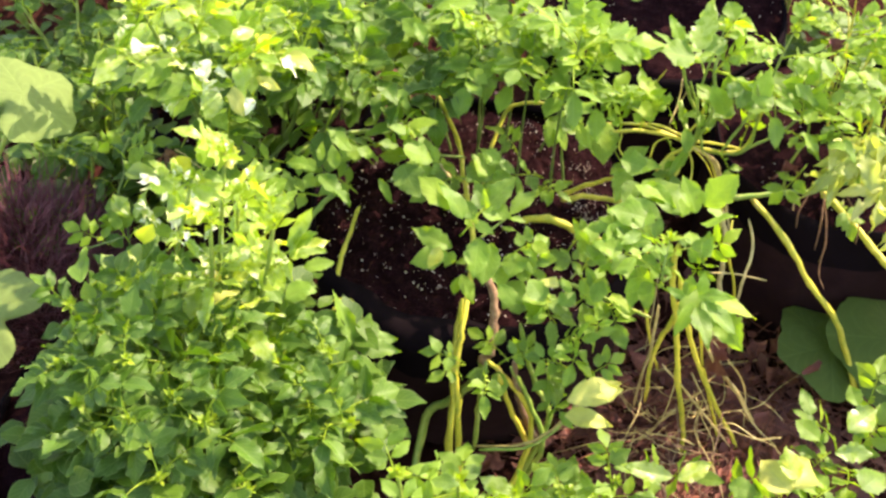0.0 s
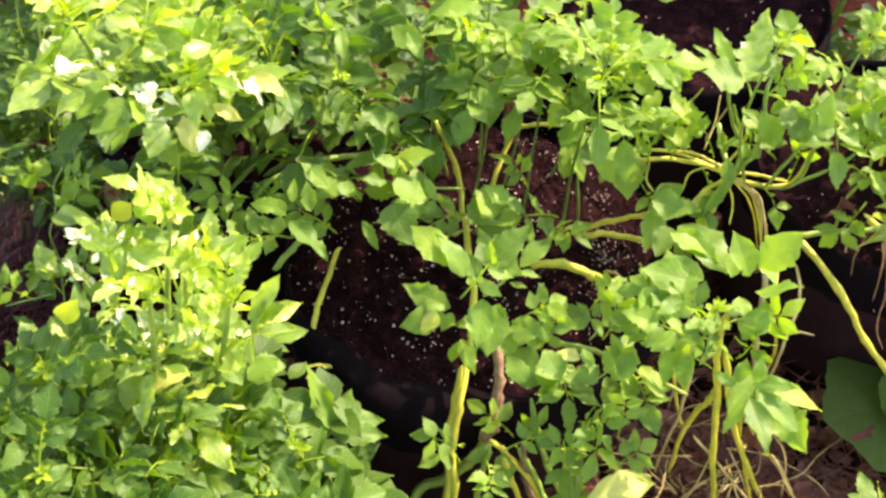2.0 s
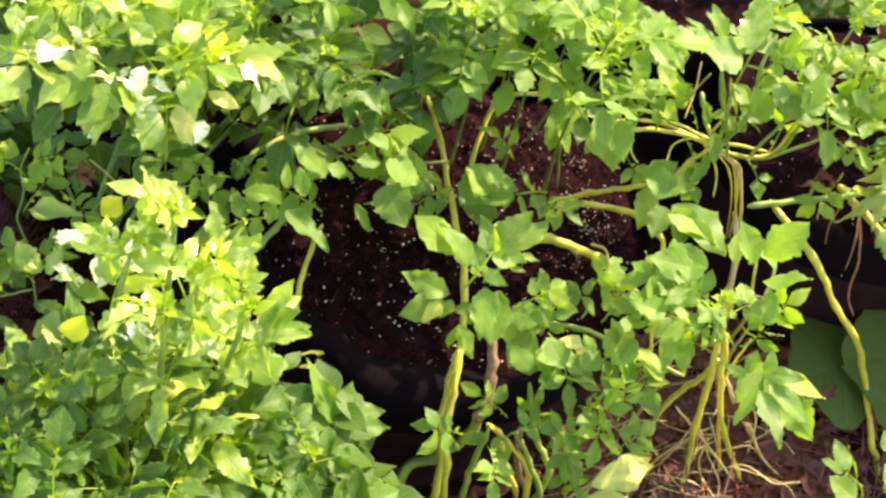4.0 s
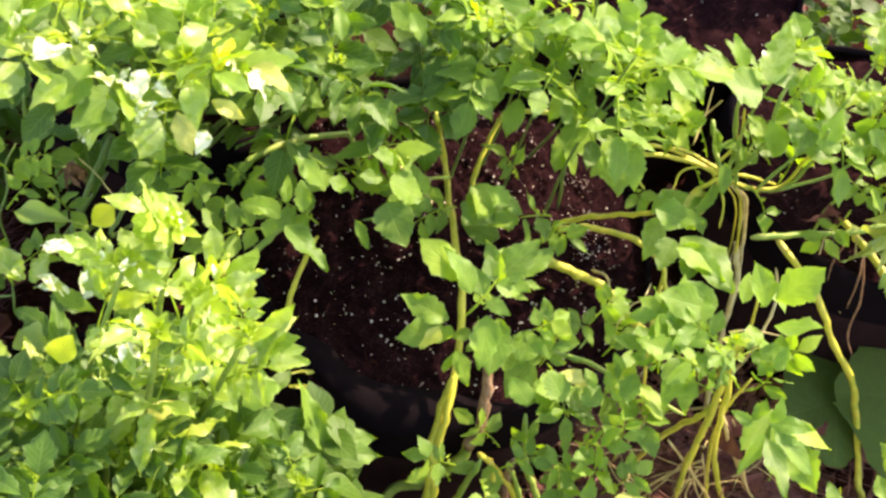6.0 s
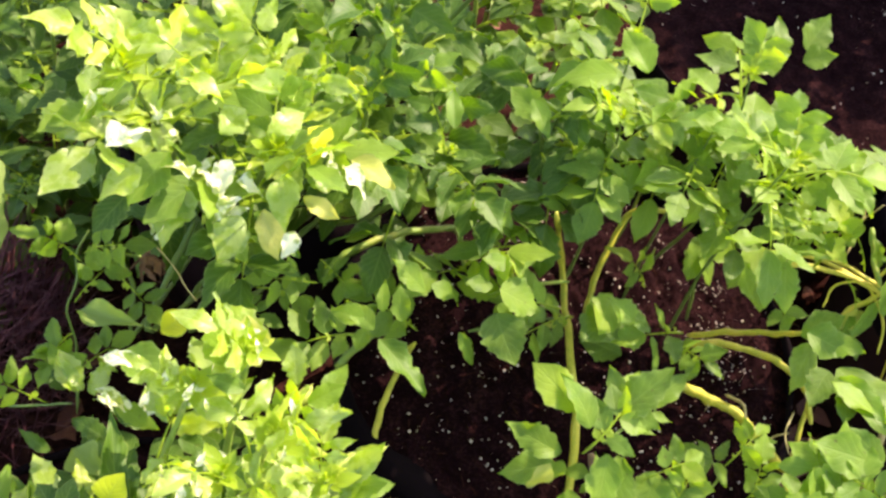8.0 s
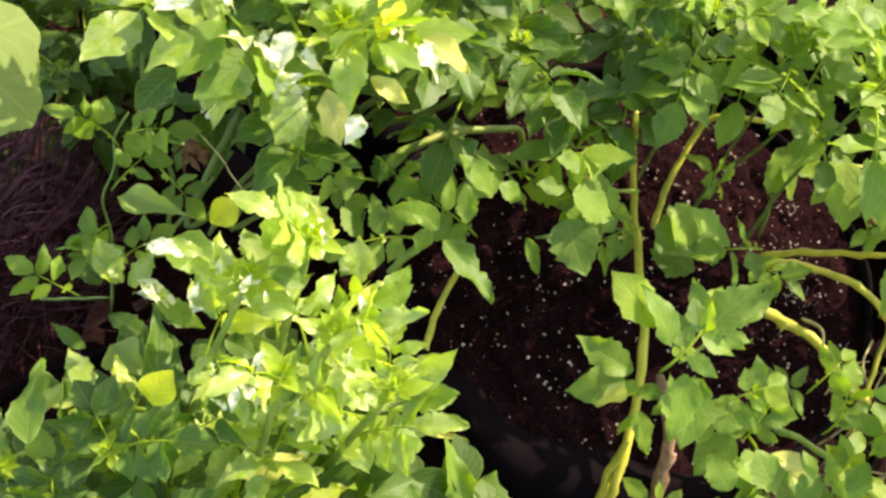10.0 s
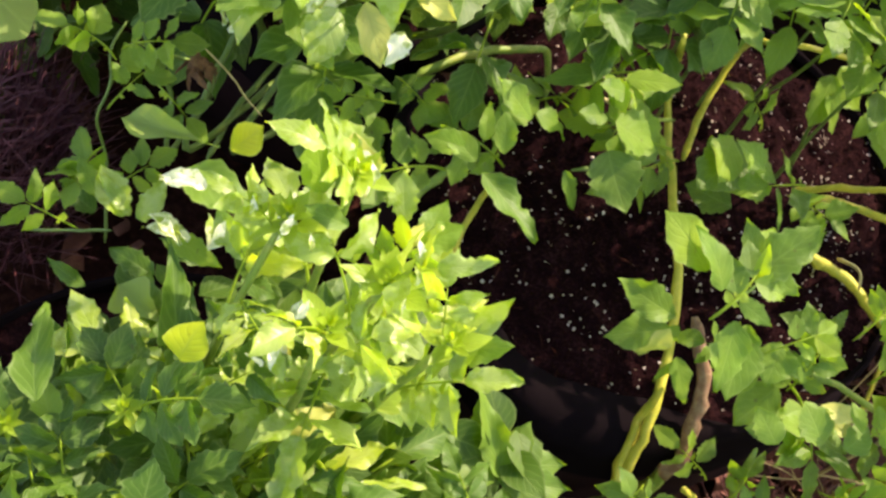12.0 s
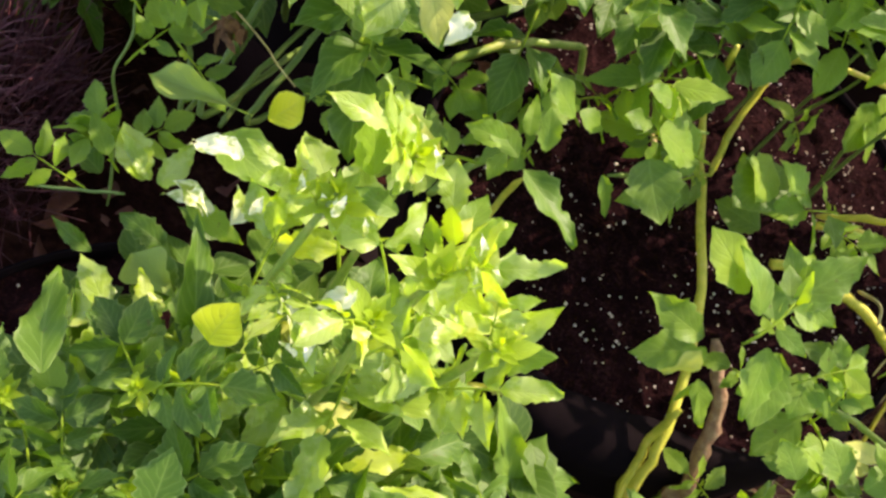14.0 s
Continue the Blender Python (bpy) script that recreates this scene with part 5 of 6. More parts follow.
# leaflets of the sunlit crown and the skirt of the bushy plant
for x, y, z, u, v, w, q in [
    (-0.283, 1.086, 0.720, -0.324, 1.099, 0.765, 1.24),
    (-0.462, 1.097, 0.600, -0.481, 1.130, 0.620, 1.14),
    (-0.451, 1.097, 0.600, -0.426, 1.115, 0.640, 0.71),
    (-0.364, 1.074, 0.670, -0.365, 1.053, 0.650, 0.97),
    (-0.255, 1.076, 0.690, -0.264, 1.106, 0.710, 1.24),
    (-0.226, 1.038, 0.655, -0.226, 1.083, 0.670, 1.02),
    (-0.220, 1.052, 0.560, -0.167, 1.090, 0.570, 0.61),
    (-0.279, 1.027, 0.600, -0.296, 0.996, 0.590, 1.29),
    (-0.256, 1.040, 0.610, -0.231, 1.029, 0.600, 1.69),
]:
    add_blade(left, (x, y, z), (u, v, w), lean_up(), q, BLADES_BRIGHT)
for x, y, z, u, v, w, q in [
    (-0.288, 1.074, 0.720, -0.301, 1.094, 0.765, 0.98),
    (-0.253, 1.056, 0.690, -0.241, 1.073, 0.700, 0.91),
    (-0.337, 1.032, 0.560, -0.322, 1.014, 0.560, 0.90),
    (-0.339, 1.032, 0.560, -0.347, 1.001, 0.550, 0.63),
    (-0.282, 0.992, 0.530, -0.324, 0.963, 0.535, 0.93),
]:
    add_blade(left, (x, y, z), (u, v, w), lean_up(), q, BLADES_PALE)
for x, y, z, u, v, w, q in [
    (-0.404, 1.101, 0.650, -0.428, 1.111, 0.660, 1.32),
    (-0.410, 1.085, 0.600, -0.443, 1.098, 0.610, 0.65),
    (-0.385, 1.106, 0.600, -0.393, 1.083, 0.600, 1.40),
    (-0.332, 1.065, 0.705, -0.344, 1.043, 0.700, 1.02),
    (-0.309, 1.017, 0.665, -0.330, 1.006, 0.660, 1.05),
    (-0.335, 1.031, 0.560, -0.327, 0.998, 0.550, 0.61),
]:
    add_blade(left, (x, y, z), (u, v, w), (R.uniform(0.2, 0.6), R.uniform(0.0, 0.4), 0.9), q, BLADES_WHITE)
for x, y, z, u, v, w, q in [
    (-0.417, 1.114, 0.655, -0.360, 1.077, 0.670, 0.72),
    (-0.231, 1.103, 0.620, -0.220, 1.152, 0.620, 0.91),
    (-0.204, 1.044, 0.550, -0.158, 1.055, 0.550, 0.77),
    (-0.430, 1.096, 0.585, -0.384, 1.076, 0.580, 0.77),
    (-0.152, 0.997, 0.455, -0.148, 1.048, 0.465, 0.58),
    (-0.133, 0.973, 0.455, -0.061, 0.978, 0.440, 0.91),
    (-0.136, 0.971, 0.455, -0.202, 1.005, 0.465, 1.01),
    (-0.134, 0.973, 0.455, -0.100, 1.010, 0.460, 1.02),
    (-0.254, 1.014, 0.565, -0.232, 0.974, 0.550, 1.19),
    (-0.221, 1.007, 0.550, -0.181, 1.012, 0.540, 1.22),
]:
    add_blade(left, (x, y, z), (u, v, w), lean_up(), q, BLADES)
for x, y, z, u, v, w, q in [
    (-0.416, 1.021, 0.575, -0.455, 1.051, 0.585, 1.48),
]:
    add_blade(left, (x, y, z), (u, v, w), lean_up(), q, BLADES_CURLED)
for x, y, z, u, v, w, q in [
    (-0.405, 0.986, 0.585, -0.415, 1.060, 0.600, 0.49),
    (-0.477, 0.927, 0.655, -0.499, 0.996, 0.665, 0.89),
    (-0.299, 0.909, 0.58, -0.308, 0.917, 0.62, 1.129),
    (-0.29, 0.93, 0.57, -0.272, 0.939, 0.6, 0.565),
    (-0.299, 0.902, 0.580, -0.301, 0.925, 0.590, 1.50),
    (-0.287, 0.919, 0.570, -0.260, 0.944, 0.580, 0.40),
    (-0.295, 1.000, 0.600, -0.308, 1.029, 0.620, 1.33),
]:
    add_blade(left, (x, y, z), (u, v, w), lean_up(), q, BLADES_DEEP)

# leaflets on top of the tall plant, the white ones as painted sun glare
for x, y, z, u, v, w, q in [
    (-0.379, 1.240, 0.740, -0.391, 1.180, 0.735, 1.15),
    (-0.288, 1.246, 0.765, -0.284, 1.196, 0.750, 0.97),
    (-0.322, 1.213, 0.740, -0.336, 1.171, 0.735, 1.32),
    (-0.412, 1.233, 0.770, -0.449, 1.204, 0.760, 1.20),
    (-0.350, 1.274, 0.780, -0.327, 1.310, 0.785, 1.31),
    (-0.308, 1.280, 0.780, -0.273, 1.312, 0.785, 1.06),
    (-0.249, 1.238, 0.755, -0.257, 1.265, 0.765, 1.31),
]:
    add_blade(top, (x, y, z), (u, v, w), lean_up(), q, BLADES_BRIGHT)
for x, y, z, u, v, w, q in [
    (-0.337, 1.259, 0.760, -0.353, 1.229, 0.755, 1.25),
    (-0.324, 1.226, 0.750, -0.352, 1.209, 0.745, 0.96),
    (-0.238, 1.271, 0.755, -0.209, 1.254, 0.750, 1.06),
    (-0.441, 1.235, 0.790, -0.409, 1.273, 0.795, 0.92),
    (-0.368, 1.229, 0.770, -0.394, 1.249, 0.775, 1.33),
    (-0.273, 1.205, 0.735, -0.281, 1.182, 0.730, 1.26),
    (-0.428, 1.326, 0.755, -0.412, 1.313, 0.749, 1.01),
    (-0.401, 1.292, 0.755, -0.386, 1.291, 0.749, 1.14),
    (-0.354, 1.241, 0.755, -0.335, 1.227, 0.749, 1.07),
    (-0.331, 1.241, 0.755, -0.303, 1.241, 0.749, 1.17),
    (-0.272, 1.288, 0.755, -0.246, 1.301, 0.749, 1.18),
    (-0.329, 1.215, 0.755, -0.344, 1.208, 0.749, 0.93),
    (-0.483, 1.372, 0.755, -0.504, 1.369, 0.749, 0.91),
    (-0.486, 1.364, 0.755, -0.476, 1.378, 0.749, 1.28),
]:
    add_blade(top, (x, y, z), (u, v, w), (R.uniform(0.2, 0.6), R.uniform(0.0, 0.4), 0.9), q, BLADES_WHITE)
for x, y, z, u, v, w, q in [
    (-0.305, 1.222, 0.740, -0.286, 1.182, 0.730, 1.01),
    (-0.231, 1.284, 0.750, -0.185, 1.271, 0.745, 0.97),
    (-0.270, 1.238, 0.745, -0.236, 1.223, 0.740, 0.86),
]:
    add_blade(top, (x, y, z), (u, v, w), lean_up(), q, BLADES_PALE)
for x, y, z, u, v, w, q in [
    (-0.393, 1.259, 0.765, -0.421, 1.203, 0.755, 0.94),
]:
    add_blade(top, (x, y, z), (u, v, w), lean_up(), q, BLADES)
for x, y, z, u, v, w, q in [
    (-0.266, 1.268, 0.780, -0.254, 1.301, 0.785, 0.92),
]:
    add_blade(top, (x, y, z), (u, v, w), lean_up(), q, BLADES_YELLOW)
for x, y, z, u, v, w, q in [
    (-0.443, 1.271, 0.680, -0.472, 1.233, 0.670, 1.27),
]:
    add_blade(top, (x, y, z), (u, v, w), lean_up(), q, BLADES_DEEP)

# low sunlit leaflets at the foot of the sprawling plant
for x, y, z, u, v, w, q in [
    (0.530, 0.834, 0.270, 0.488, 0.887, 0.280, 1.38),
    (0.534, 0.843, 0.270, 0.581, 0.893, 0.280, 1.40),
]:
    add_blade(right, (x, y, z), (u, v, w), lean_up(), q, BLADES_PALE)
for x, y, z, u, v, w, q in [
    (0.535, 0.849, 0.280, 0.536, 0.903, 0.290, 1.52),
    (0.653, 0.957, 0.250, 0.717, 0.998, 0.260, 1.02),
    (0.622, 0.915, 0.250, 0.683, 0.917, 0.250, 1.16),
    (0.353, 0.860, 0.270, 0.275, 0.869, 0.280, 0.89),
    (0.361, 0.855, 0.270, 0.417, 0.877, 0.280, 0.93),
    (0.100, 0.792, 0.330, 0.055, 0.824, 0.340, 1.36),
]:
    add_blade(right, (x, y, z), (u, v, w), lean_up(), q, BLADES_BRIGHT)
for x, y, z, u, v, w, q in [
    (0.592, 0.973, 0.270, 0.589, 1.018, 0.280, 1.17),
    (0.648, 0.851, 0.250, 0.700, 0.891, 0.250, 1.35),
    (0.599, 0.932, 0.260, 0.566, 0.966, 0.270, 1.18),
    (0.678, 0.996, 0.260, 0.666, 1.034, 0.270, 1.34),
    (0.446, 0.862, 0.240, 0.493, 0.852, 0.240, 1.55),
]:
    add_blade(right, (x, y, z), (u, v, w), lean_up(), q, BLADES)

# compound leaves that stand out: base, tip, pairs of leaflets
for x, y, z, u, v, w, n in [
    (0.454, 1.416, 0.475, 0.464, 1.419, 0.5, 1),
    (0.407, 1.423, 0.48, 0.394, 1.436, 0.5, 1),
    (0.47, 1.391, 0.463, 0.485, 1.369, 0.46, 1),
    (0.36, 1.429, 0.48, 0.364, 1.438, 0.5, 1),
    (0.514, 1.393, 0.465, 0.522, 1.399, 0.49, 1),
    (0.414, 1.387, 0.46, 0.402, 1.368, 0.45, 1),
    (0.7, 1.537, 0.6, 0.742, 1.539, 0.64, 3),
    (0.722, 1.484, 0.58, 0.751, 1.479, 0.62, 3),
    (0.678, 1.569, 0.6, 0.637, 1.563, 0.64, 2),
    (0.387, 1.418, 0.47, 0.409, 1.363, 0.45, 1),
    (0.629, 1.367, 0.45, 0.582, 1.315, 0.42, 2),
    (0.672, 1.317, 0.42, 0.707, 1.269, 0.4, 2),
    (0.665, 1.419, 0.62, 0.686, 1.31, 0.64, 3),
]:
    set_leaf(far, (x, y, z), (u, v, w), n)
for x, y, z, u, v, w, n in [
    (0.629, 1.387, 0.55, 0.644, 1.271, 0.58, 3),
    (0.568, 1.378, 0.52, 0.609, 1.328, 0.54, 2),
    (0.683, 1.505, 0.6, 0.719, 1.457, 0.66, 3),
    (0.49, 1.401, 0.5, 0.436, 1.406, 0.54, 2),
    (0.436, 1.378, 0.64, 0.474, 1.373, 0.7, 3),
    (0.591, 1.359, 0.55, 0.573, 1.386, 0.68, 3),
    (0.608, 1.343, 0.52, 0.629, 1.315, 0.58, 3),
    (0.342, 1.422, 0.48, 0.347, 1.437, 0.56, 3),
    (0.307, 1.421, 0.48, 0.296, 1.417, 0.58, 3),
    (0.29, 1.415, 0.46, 0.309, 1.369, 0.44, 1),
]:
    set_leaf(far, (x, y, z), (u, v, w), n)
for x, y, z, u, v, w, n in [
    (0.06, 0.966, 0.4, 0.069, 0.919, 0.41, 2),
    (0.083, 0.977, 0.4, 0.117, 0.988, 0.42, 2),
    (0.032, 0.983, 0.4, 0.005, 0.977, 0.42, 2),
    (0.156, 0.973, 0.34, 0.171, 0.925, 0.36, 2),
    (0.091, 1.098, 0.47, 0.053, 1.111, 0.5, 2),
    (0.13, 1.084, 0.47, 0.147, 1.099, 0.5, 3),
    (0.202, 1.048, 0.46, 0.231, 1.063, 0.48, 3),
    (0.212, 1.101, 0.47, 0.228, 1.116, 0.5, 3),
    (0.196, 1.139, 0.48, 0.22, 1.159, 0.5, 2),
    (0.025, 1.105, 0.55, 0.122, 1.184, 0.6, 3),
    (0.097, 1.104, 0.5, 0.141, 1.124, 0.53, 2),
    (0.175, 1.041, 0.42, 0.139, 1.053, 0.46, 2),
    (0.178, 1.009, 0.42, 0.203, 0.975, 0.46, 3),
]:
    set_leaf(centre, (x, y, z), (u, v, w), n)
for x, y, z, u, v, w, n in [
    (0.226, 0.985, 0.42, 0.229, 1.02, 0.46, 2),
    (0.191, 0.972, 0.4, 0.141, 0.967, 0.43, 2),
    (0.21, 0.948, 0.4, 0.249, 0.965, 0.43, 2),
    (0.113, 1.012, 0.33, 0.132, 1.025, 0.38, 2),
    (0.163, 1.005, 0.38, 0.165, 0.942, 0.4, 2),
    (0.149, 1.105, 0.44, 0.164, 0.993, 0.47, 3),
    (0.202, 1.025, 0.42, 0.2, 0.946, 0.44, 2),
    (0.102, 1.033, 0.34, 0.07, 1.047, 0.38, 2),
    (0.036, 1.021, 0.34, 0.007, 0.992, 0.38, 2),
    (0.253, 1.076, 0.43, 0.271, 1.012, 0.46, 2),
    (0.169, 1.313, 0.47, 0.108, 1.265, 0.52, 2),
    (0.154, 1.305, 0.46, 0.181, 1.267, 0.48, 3),
]:
    set_leaf(centre, (x, y, z), (u, v, w), n)
for x, y, z, u, v, w, n in [
    (-0.518, 1.229, 0.48, -0.525, 1.19, 0.5, 2),
    (-0.516, 1.25, 0.51, -0.498, 1.271, 0.53, 2),
    (-0.509, 1.276, 0.55, -0.523, 1.279, 0.57, 2),
    (-0.505, 1.281, 0.56, -0.478, 1.28, 0.58, 3),
    (-0.512, 1.203, 0.44, -0.493, 1.214, 0.46, 2),
    (-0.516, 1.133, 0.5, -0.536, 1.131, 0.52, 2),
    (-0.49, 1.322, 0.46, -0.463, 1.297, 0.46, 2),
    (-0.281, 1.043, 0.66, -0.257, 1.05, 0.7, 3),
    (-0.284, 1.009, 0.62, -0.27, 1.02, 0.66, 2),
    (-0.409, 0.945, 0.56, -0.435, 0.947, 0.62, 3),
    (-0.4, 0.941, 0.58, -0.39, 0.949, 0.64, 2),
    (-0.465, 0.918, 0.56, -0.475, 0.92, 0.62, 3),
    (-0.457, 0.916, 0.56, -0.455, 0.888, 0.58, 2),
]:
    set_leaf(left, (x, y, z), (u, v, w), n)
for x, y, z, u, v, w, n in [
    (-0.363, 0.92, 0.54, -0.34, 0.931, 0.56, 2),
    (-0.502, 1.176, 0.46, -0.518, 1.187, 0.5, 2),
]:
    set_leaf(left, (x, y, z), (u, v, w), n)
for x, y, z, u, v, w, n in [
    (-0.365, 1.288, 0.48, -0.323, 1.268, 0.5, 2),
    (-0.329, 1.298, 0.5, -0.287, 1.298, 0.5, 2),
    (-0.261, 1.345, 0.5, -0.229, 1.308, 0.52, 2),
    (-0.182, 1.448, 0.66, -0.157, 1.452, 0.72, 3),
    (0.139, 1.438, 0.62, 0.175, 1.449, 0.68, 3),
    (0.235, 1.457, 0.58, 0.285, 1.473, 0.62, 3),
    (0.278, 1.442, 0.55, 0.336, 1.416, 0.57, 3),
    (0.091, 1.486, 0.62, 0.115, 1.428, 0.6, 3),
    (0.162, 1.456, 0.6, 0.202, 1.419, 0.58, 2),
    (-0.02, 1.374, 0.5, -0.036, 1.316, 0.48, 2),
    (-0.114, 1.314, 0.5, -0.148, 1.318, 0.53, 2),
    (0.224, 1.448, 0.6, 0.251, 1.399, 0.62, 3),
    (0.243, 1.436, 0.58, 0.289, 1.393, 0.56, 3),
]:
    set_leaf(mid, (x, y, z), (u, v, w), n)
for x, y, z, u, v, w, n in [
    (0.13, 1.38, 0.46, 0.107, 1.378, 0.5, 2),
    (0.018, 1.31, 0.5, -0.126, 1.258, 0.58, 3),
    (-0.008, 1.355, 0.55, -0.115, 1.291, 0.62, 3),
    (0.043, 1.334, 0.45, -0.095, 1.26, 0.52, 3),
    (-0.099, 1.337, 0.52, -0.048, 1.321, 0.62, 3),
    (-0.083, 1.343, 0.5, -0.16, 1.287, 0.58, 2),
    (-0.26, 1.299, 0.52, -0.313, 1.273, 0.55, 2),
    (-0.202, 1.26, 0.48, -0.323, 1.224, 0.54, 3),
    (-0.143, 1.287, 0.46, -0.202, 1.287, 0.52, 3),
]:
    set_leaf(mid, (x, y, z), (u, v, w), n)
for x, y, z, u, v, w, n in [
    (-0.479, 1.326, 0.7, -0.47, 1.306, 0.8, 3),
    (-0.266, 1.489, 0.66, -0.269, 1.501, 0.74, 3),
]:
    set_leaf(top, (x, y, z), (u, v, w), n)
for x, y, z, u, v, w, n in [
    (0.269, 1.063, 0.5, 0.244, 1.082, 0.55, 3),
    (0.287, 1.079, 0.5, 0.237, 1.09, 0.53, 2),
    (0.369, 1.044, 0.56, 0.395, 1.04, 0.62, 2),
    (0.352, 1.019, 0.55, 0.366, 1.006, 0.6, 2),
    (0.294, 1.092, 0.56, 0.251, 1.099, 0.6, 3),
    (0.712, 1.025, 0.2, 0.736, 1.075, 0.26, 2),
    (0.63, 0.885, 0.2, 0.552, 0.832, 0.25, 3),
    (0.57, 0.898, 0.16, 0.475, 0.837, 0.25, 2),
    (0.329, 1.054, 0.57, 0.266, 1.101, 0.61, 3),
    (0.355, 1.03, 0.53, 0.302, 1.046, 0.57, 2),
    (0.338, 1.038, 0.5, 0.282, 1.04, 0.54, 2),
    (0.653, 0.972, 0.16, 0.514, 0.849, 0.28, 3),
    (0.662, 0.972, 0.16, 0.604, 0.996, 0.26, 2),
]:
    set_leaf(right, (x, y, z), (u, v, w), n)
for x, y, z, u, v, w, n in [
    (0.678, 0.961, 0.16, 0.72, 0.966, 0.24, 3),
    (0.664, 0.94, 0.16, 0.658, 0.851, 0.26, 3),
    (0.369, 0.942, 0.12, 0.287, 0.881, 0.26, 2),
    (0.379, 0.942, 0.12, 0.402, 0.881, 0.26, 2),
    (0.472, 0.898, 0.14, 0.492, 0.869, 0.28, 3),
]:
    set_leaf(right, (x, y, z), (u, v, w), n)


# ---- dry bud on the left plant ----
def bud(plant, at, size):
    """A withered flower head: a lumpy ball with torn sepals."""
    heap = Heap()
    v, f, n, m = [], [], 14, 9
    for i in range(m + 1):
        a = math.pi * i / m
        for k in range(n):
            w = 2 * math.pi * k / n
            d = Vector((math.sin(a) * math.cos(w), math.sin(a) * math.sin(w), math.cos(a) * 1.25))
            v.append(d * size * 0.30 * (1 + 0.5 * noise.noise(d * 2.3) + 0.3 * noise.noise(d * 6)))
    for i in range(m):
        for k in range(n):
            f.append((i * n + k, (i + 1) * n + k, (i + 1) * n + (k + 1) % n, i * n + (k + 1) % n))
    heap.add(v, f)
    rr = random.Random(3)
    for k in range(11):
        w = k * 2.4
        d = Vector((math.cos(w), math.sin(w), rr.uniform(-0.9, 0.5))).normalized()
        heap.add(*blade(k, rr.uniform(0.3, 0.6), 0.9, rr.uniform(0.3, 0.9), 0.12, 0.12, rows=7, cols=3), m=axes(d * size * 0.16, d + Vector((0, 0, -0.5)), (rr.uniform(-1, 1), rr.uniform(-1, 1), 0.6), size * rr.uniform(0.45, 0.8)))
    part("dry_bud", heap.mesh("dry_bud", m_bud), plant, Matrix.Translation(Vector(at) - plant.location), "withered brown flower bud")


bud(left, (-0.440, 1.285, 0.550), 0.026)


def withered(plant, base, tip, wide=0.6):
    """A dead brown leaf hanging from a plant."""
    d = Vector(tip) - Vector(base)
    v, f, uv = blade(R.randrange(99), 0.6, 1.1, 0.7, 0.14, 0.12)
    part("dead_leaf", mesh_of("dead_leaf", v, f, m_litter, uv), plant, Matrix.Translation(-plant.location) @ axes(base, d, (0.4, -0.5, 1), d.length, wide), "withered brown leaf")


# a wilted bunch of frayed, curled leaflets hanging over the bag, with short dry rootlets at its node
def wilted_bunch(plant, node, ends, seed):
    rr = random.Random(seed)
    skins = [mesh_of("leaflet", *blade(s, rr.uniform(0.24, 0.42), rr.uniform(0.7, 1.3), rr.uniform(0.3, 0.8), 0.11, 0.10, rows=26, cols=6, saw=0.10, frill=0.04)[:2], m_wilted, blade(s, rows=26, cols=6)[2]) for s in (71, 72, 73, 74)]
    for k, (tip, count) in enumerate(ends):
        a, b = Vector(node), Vector(tip)
        bend = (a + b) / 2 + Vector((0, 0, 0.025))
        add_stem(plant, [a, bend, b], 0.0026, 0.0012, m_stem, 0.4)
        for j in range(count):
            f = (j + 0.6) / count
            p = a.lerp(bend, f * 2) if f < 0.5 else bend.lerp(b, f * 2 - 1)
            d = (b - a).normalized() * rr.uniform(0.1, 0.7) + Vector((rr.uniform(-.7, .5), rr.uniform(-.8, .3), rr.uniform(-.7, .25)))
            add_blade(plant, p, p + d.normalized() * rr.uniform(0.035, 0.075), (rr.uniform(-.8, .8), rr.uniform(-.8, .4), 1), rr.uniform(0.7, 1.5), skins, "frayed wilted leaflet", rr)


wilted_bunch(far, (0.756, 1.345, 0.50), [((0.625, 1.285, 0.505), 17), ((0.665, 1.335, 0.525), 15), ((0.700, 1.225, 0.47), 12), ((0.735, 1.175, 0.42), 9)], 21)
for line in [
    [(0.662, 1.330, 0.405), (0.652, 1.290, 0.385), (0.645, 1.262, 0.345)],
    [(0.664, 1.325, 0.400), (0.662, 1.270, 0.360), (0.652, 1.235, 0.320), (0.658, 1.205, 0.305)],
    [(0.640, 1.345, 0.400), (0.622, 1.320, 0.380), (0.618, 1.300, 0.360)],
    [(0.700, 1.330, 0.410), (0.715, 1.290, 0.390), (0.712, 1.262, 0.360)],
]:
    add_stem(right, line, 0.0019, 0.0009, m_bud, 0.6, "rootlet")
withered(far, (0.589, 1.369, 0.460), (0.593, 1.349, 0.420))
withered(far, (0.600, 1.361, 0.450), (0.628, 1.351, 0.430))
withered(far, (0.666, 1.523, 0.600), (0.681, 1.485, 0.570))
withered(mid, (0.101, 1.492, 0.560), (0.110, 1.454, 0.520))
withered(right, (0.451, 1.104, 0.300), (0.473, 1.082, 0.200))
withered(right, (0.626, 0.906, 0.200), (0.667, 0.903, 0.150))
withered(right, (0.685, 1.174, 0.140), (0.657, 1.142, 0.150))
withered(mid, (-0.212, 1.379, 0.470), (-0.185, 1.395, 0.420))



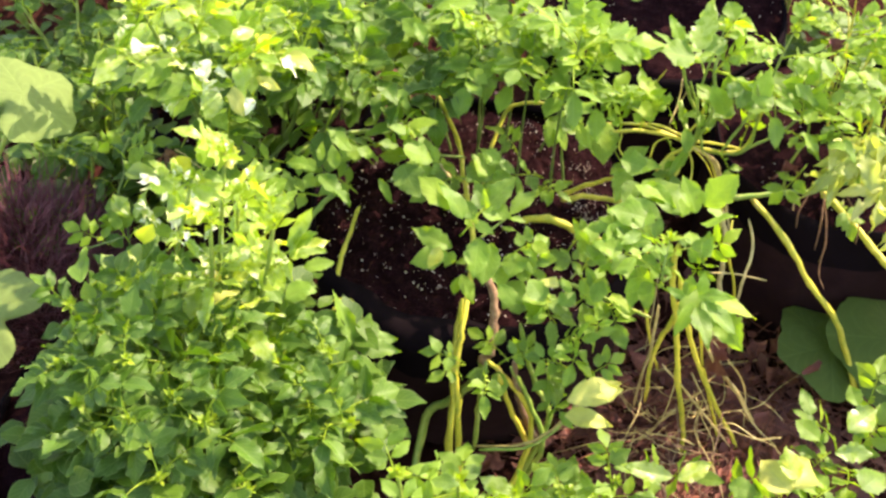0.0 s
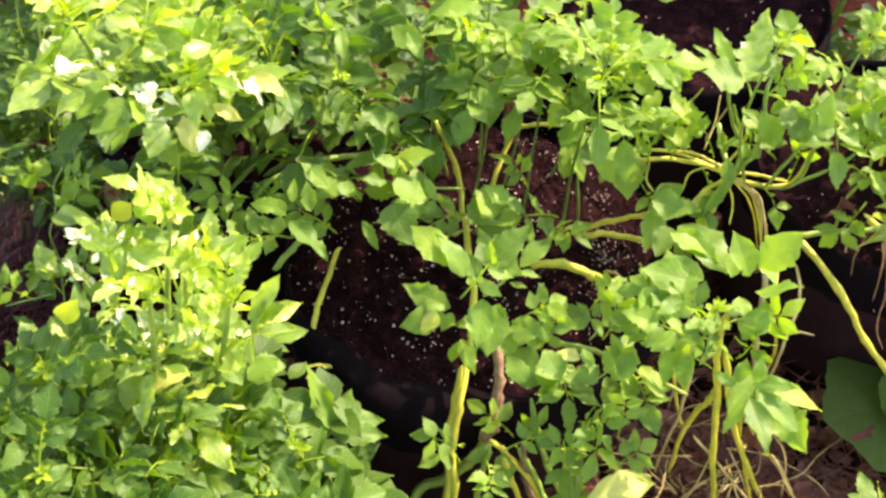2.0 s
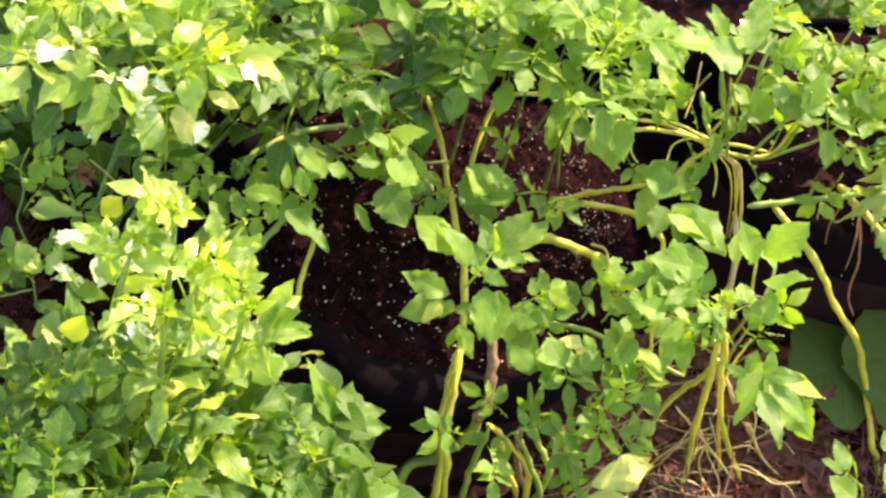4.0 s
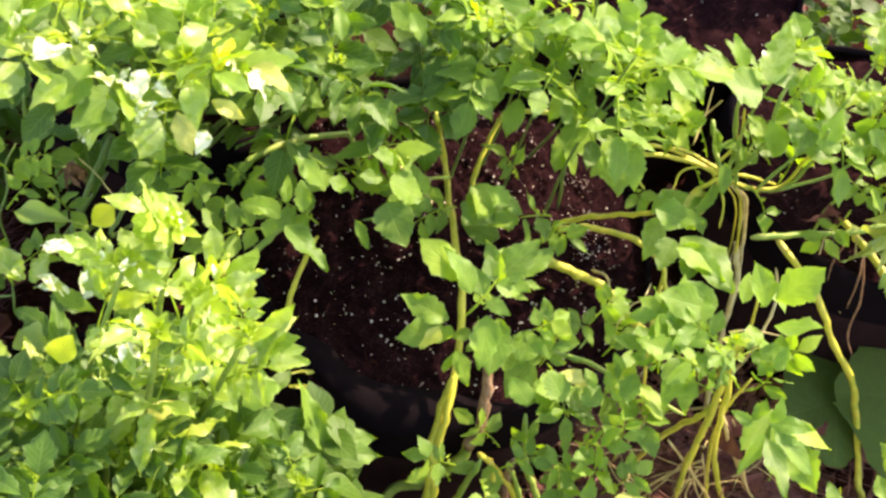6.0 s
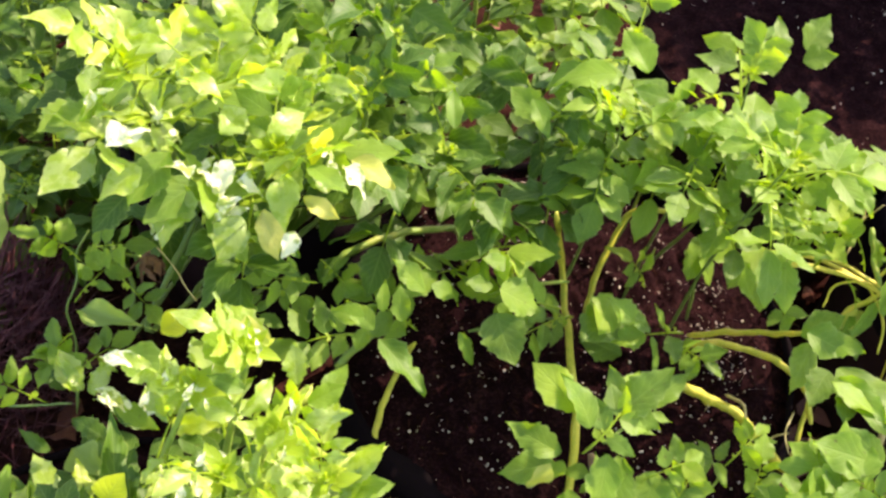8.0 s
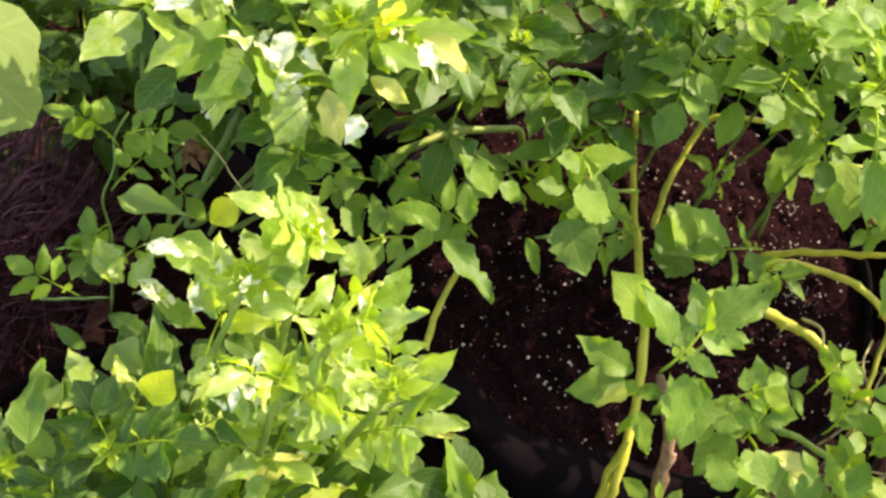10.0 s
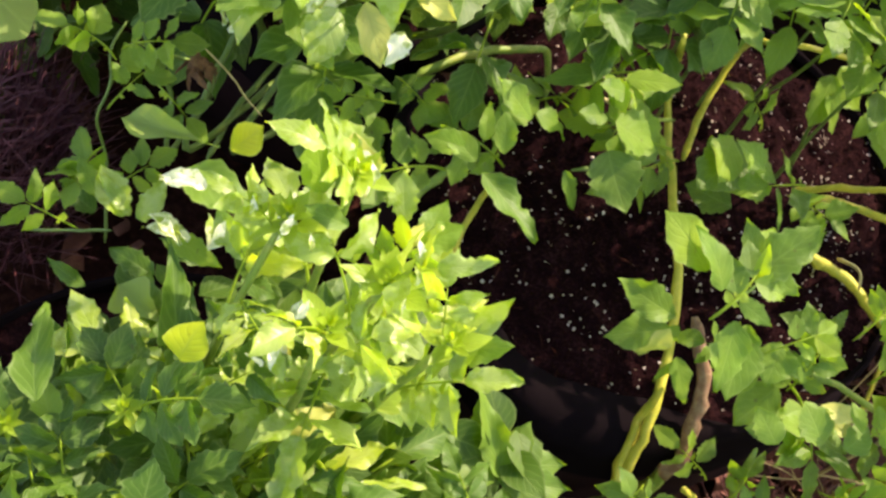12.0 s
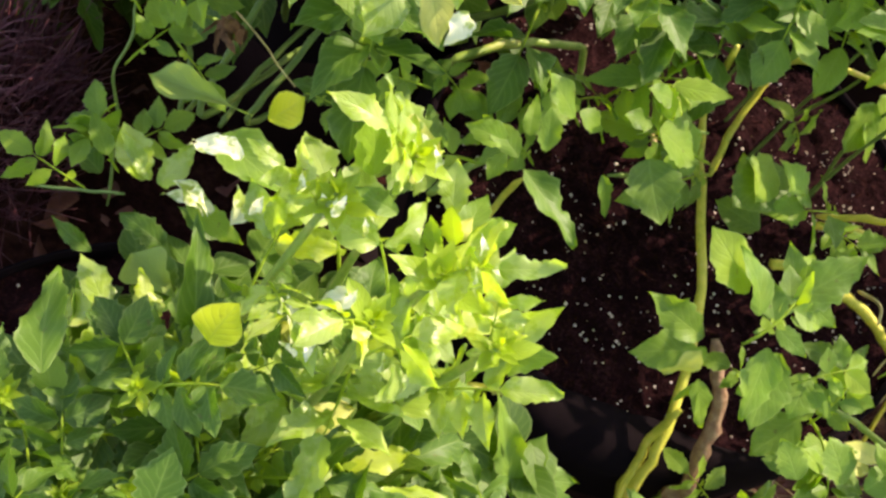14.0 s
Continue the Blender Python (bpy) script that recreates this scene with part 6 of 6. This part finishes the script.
# ---- squash leaves ----
def squash_blade(seed, notch=0.55):
    rr = random.Random(seed)
    n, rings, v, f, uv = 60, 9, [(0, 0, 0.012)], [], [(0.5, 0)]
    ph = [rr.uniform(0, 6.3) for _ in range(3)]
    for i in range(1, rings + 1):
        q = i / rings
        for k in range(n):
            a = 2 * math.pi * k / n
            cut = 1 - notch * math.exp(-((math.pi - abs(a - math.pi) - math.pi) / 0.32) ** 2)
            lobes = 1 + 0.07 * math.cos(5 * a) + 0.02 * math.sin(17 * a + ph[0])
            r = q * (1 - (1 - cut) * q) * (1 + (lobes - 1) * q)
            ridge = 0.030 * max(0, math.cos(5 * a)) ** 8 * q * (1 - 0.5 * q)
            z = 0.05 * math.sin(2 * a + ph[1]) * q * q + 0.03 * math.sin(5 * a + ph[2]) * q ** 2 - 0.16 * q * q + 0.012 - ridge
            v.append((r * math.cos(a), r * math.sin(a), z))
            uv.append((0.5 + 0.4 * math.sin(2.5 * a), q * 0.6))
    for k in range(n):
        f.append((0, 1 + k, 1 + (k + 1) % n))
    for i in range(rings - 1):
        for k in range(n):
            f.append((1 + i * n + k, 1 + (i + 1) * n + k, 1 + (i + 1) * n + (k + 1) % n, 1 + i * n + (k + 1) % n))
    return v, f, uv


def squash(foot, leaves, label, skin):
    plant = thing("squash_plant", foot, label, "squash plant", "squash plants")
    for k, (at, size, rx, ry, rz) in enumerate(leaves):
        at = Vector(at)
        add_stem(plant, [foot, Vector(foot).lerp(at, 0.5) + Vector((0.02, -0.02, 0.03)), at], 0.005, 0.0035, m_stem, name="leaf_stalk")
        m = Matrix.Translation(at - plant.location) @ Euler((radians(rx), radians(ry), radians(rz))).to_matrix().to_4x4() @ Matrix.Scale(size, 4)
        part("leaf_blade", mesh_of("leaf_blade", *squash_blade(k + int(size * 900))[:2], skin, squash_blade(k + int(size * 900))[2]), plant, m, "broad matt squash leaf")


# the last two leaves are out of view, added to shade the low ones
squash((0.86, 1.18, 0.0), [((0.715, 1.215, 0.13), 0.098, -14, -12, 200), ((0.835, 1.215, 0.15), 0.125, -20, 10, 250), ((0.86, 1.02, 0.27), 0.10, -15, 14, 120), ((0.97, 1.25, 0.36), 0.17, -10, 12, 20), ((1.00, 1.10, 0.31), 0.17, -12, 8, 10)], "squash plant with broad dark leaves beside a grow bag", m_squash)
squash((-1.05, 1.36, 0.0), [((-0.604, 1.215, 0.735), 0.078, 26, 14, 60), ((-0.70, 1.03, 0.46), 0.095, -6, 10, 160)], "squash plant with pale holed leaves beside dry grass", m_squash_pale)


# ---- dry grass ----
def dry_clump(at, r, h, count, seed):
    rr = random.Random(seed)
    heap = Heap()
    for k in range(count):
        a, q = rr.uniform(0, 6.3), r * math.sqrt(rr.random()) * 0.75
        b = Vector((q * math.cos(a), q * math.sin(a), h * rr.uniform(0.15, 0.75) * (1 - (q / r) ** 2)))
        w = a + rr.uniform(-1.0, 1.0)
        d = Vector((math.cos(w) * rr.uniform(.2, 1), math.sin(w) * rr.uniform(.2, 1), rr.uniform(0.2, 1.4))).normalized() * rr.uniform(0.05, 0.13)
        heap.add(*tube([b, b + d * 0.5 + Vector((0, 0, rr.uniform(-.01, .02))), b + d], rr.uniform(0.0009, 0.0018), 0.0004, 3, 2))
    ob = new("dry_grass_clump", heap.mesh("dry_grass_clump", m_dry))
    ob.location = at
    tagged(ob, "heaped clump of dead purplish brown grass stalks", "dry grass", kind="stuff")


dry_clump((-0.80, 1.40, 0.0), 0.23, 0.38, 2300, 1)
dry_clump((-0.78, 0.86, 0.0), 0.18, 0.26, 600, 2)


# ---- leaf litter ----
def litter(seed, count):
    rr = random.Random(seed)
    heap = Heap()
    for k in range(count):
        x, y = (rr.gauss(0.46, 0.16), rr.gauss(1.08, 0.15)) if k % 3 else (rr.uniform(-1.0, 1.2), rr.uniform(0.4, 2.4))
        d = Vector((rr.uniform(-1, 1), rr.uniform(-1, 1), rr.uniform(-.15, .25)))
        b = blade(k % 30, rr.uniform(.35, .8), rr.uniform(-1.0, 1.0), rr.uniform(-.5, .7), 0.10, 0.12, rows=4, cols=2)
        heap.add(*b, m=axes((x, y, 0.018 + rr.uniform(0, 0.02)), d, (rr.uniform(-.6, .6), rr.uniform(-.6, .6), 1), rr.uniform(0.02, 0.055)))
    for k in range(count // 3):
        x, y = rr.gauss(0.46, 0.18), rr.gauss(1.08, 0.16)
        w, s = rr.uniform(0, 6.3), rr.uniform(0.02, 0.09)
        d, p = Vector((math.cos(w), math.sin(w), rr.uniform(-.1, .1))) * s, Vector((x, y, 0.03 + rr.uniform(0, 0.02)))
        heap.add(*tube([p - d, p + Vector((0, 0, rr.uniform(-.005, .012))), p + d], rr.uniform(0.0007, 0.0022), 0.0006, 4, 2))
    tagged(new("leaf_litter", heap.mesh("leaf_litter", m_litter)), "brown rotting leaves and straw on the earth", "leaf litter", kind="stuff")


litter(4, 1700)


# ---- bare roots and dry runners over the litter ----
def roots(plant, count, seed):
    rr = random.Random(seed)
    for k in range(count):
        a = rr.uniform(0, 6.3)
        p = Vector((0.42 + rr.gauss(0, 0.05), 1.06 + rr.gauss(0, 0.04), rr.uniform(0.03, 0.16)))
        line = [p]
        for s in range(4):
            a += rr.uniform(-0.7, 0.7)
            step = rr.uniform(0.025, 0.06)
            p = Vector((p.x + step * math.cos(a), p.y + step * math.sin(a), max(0.026, p.z - rr.uniform(-0.01, 0.045))))
            line.append(p)
        add_stem(plant, line, rr.uniform(0.0008, 0.0017), 0.0005, m_root if k % 3 else m_bark, 0.2, "root")


roots(right, 62, 8)
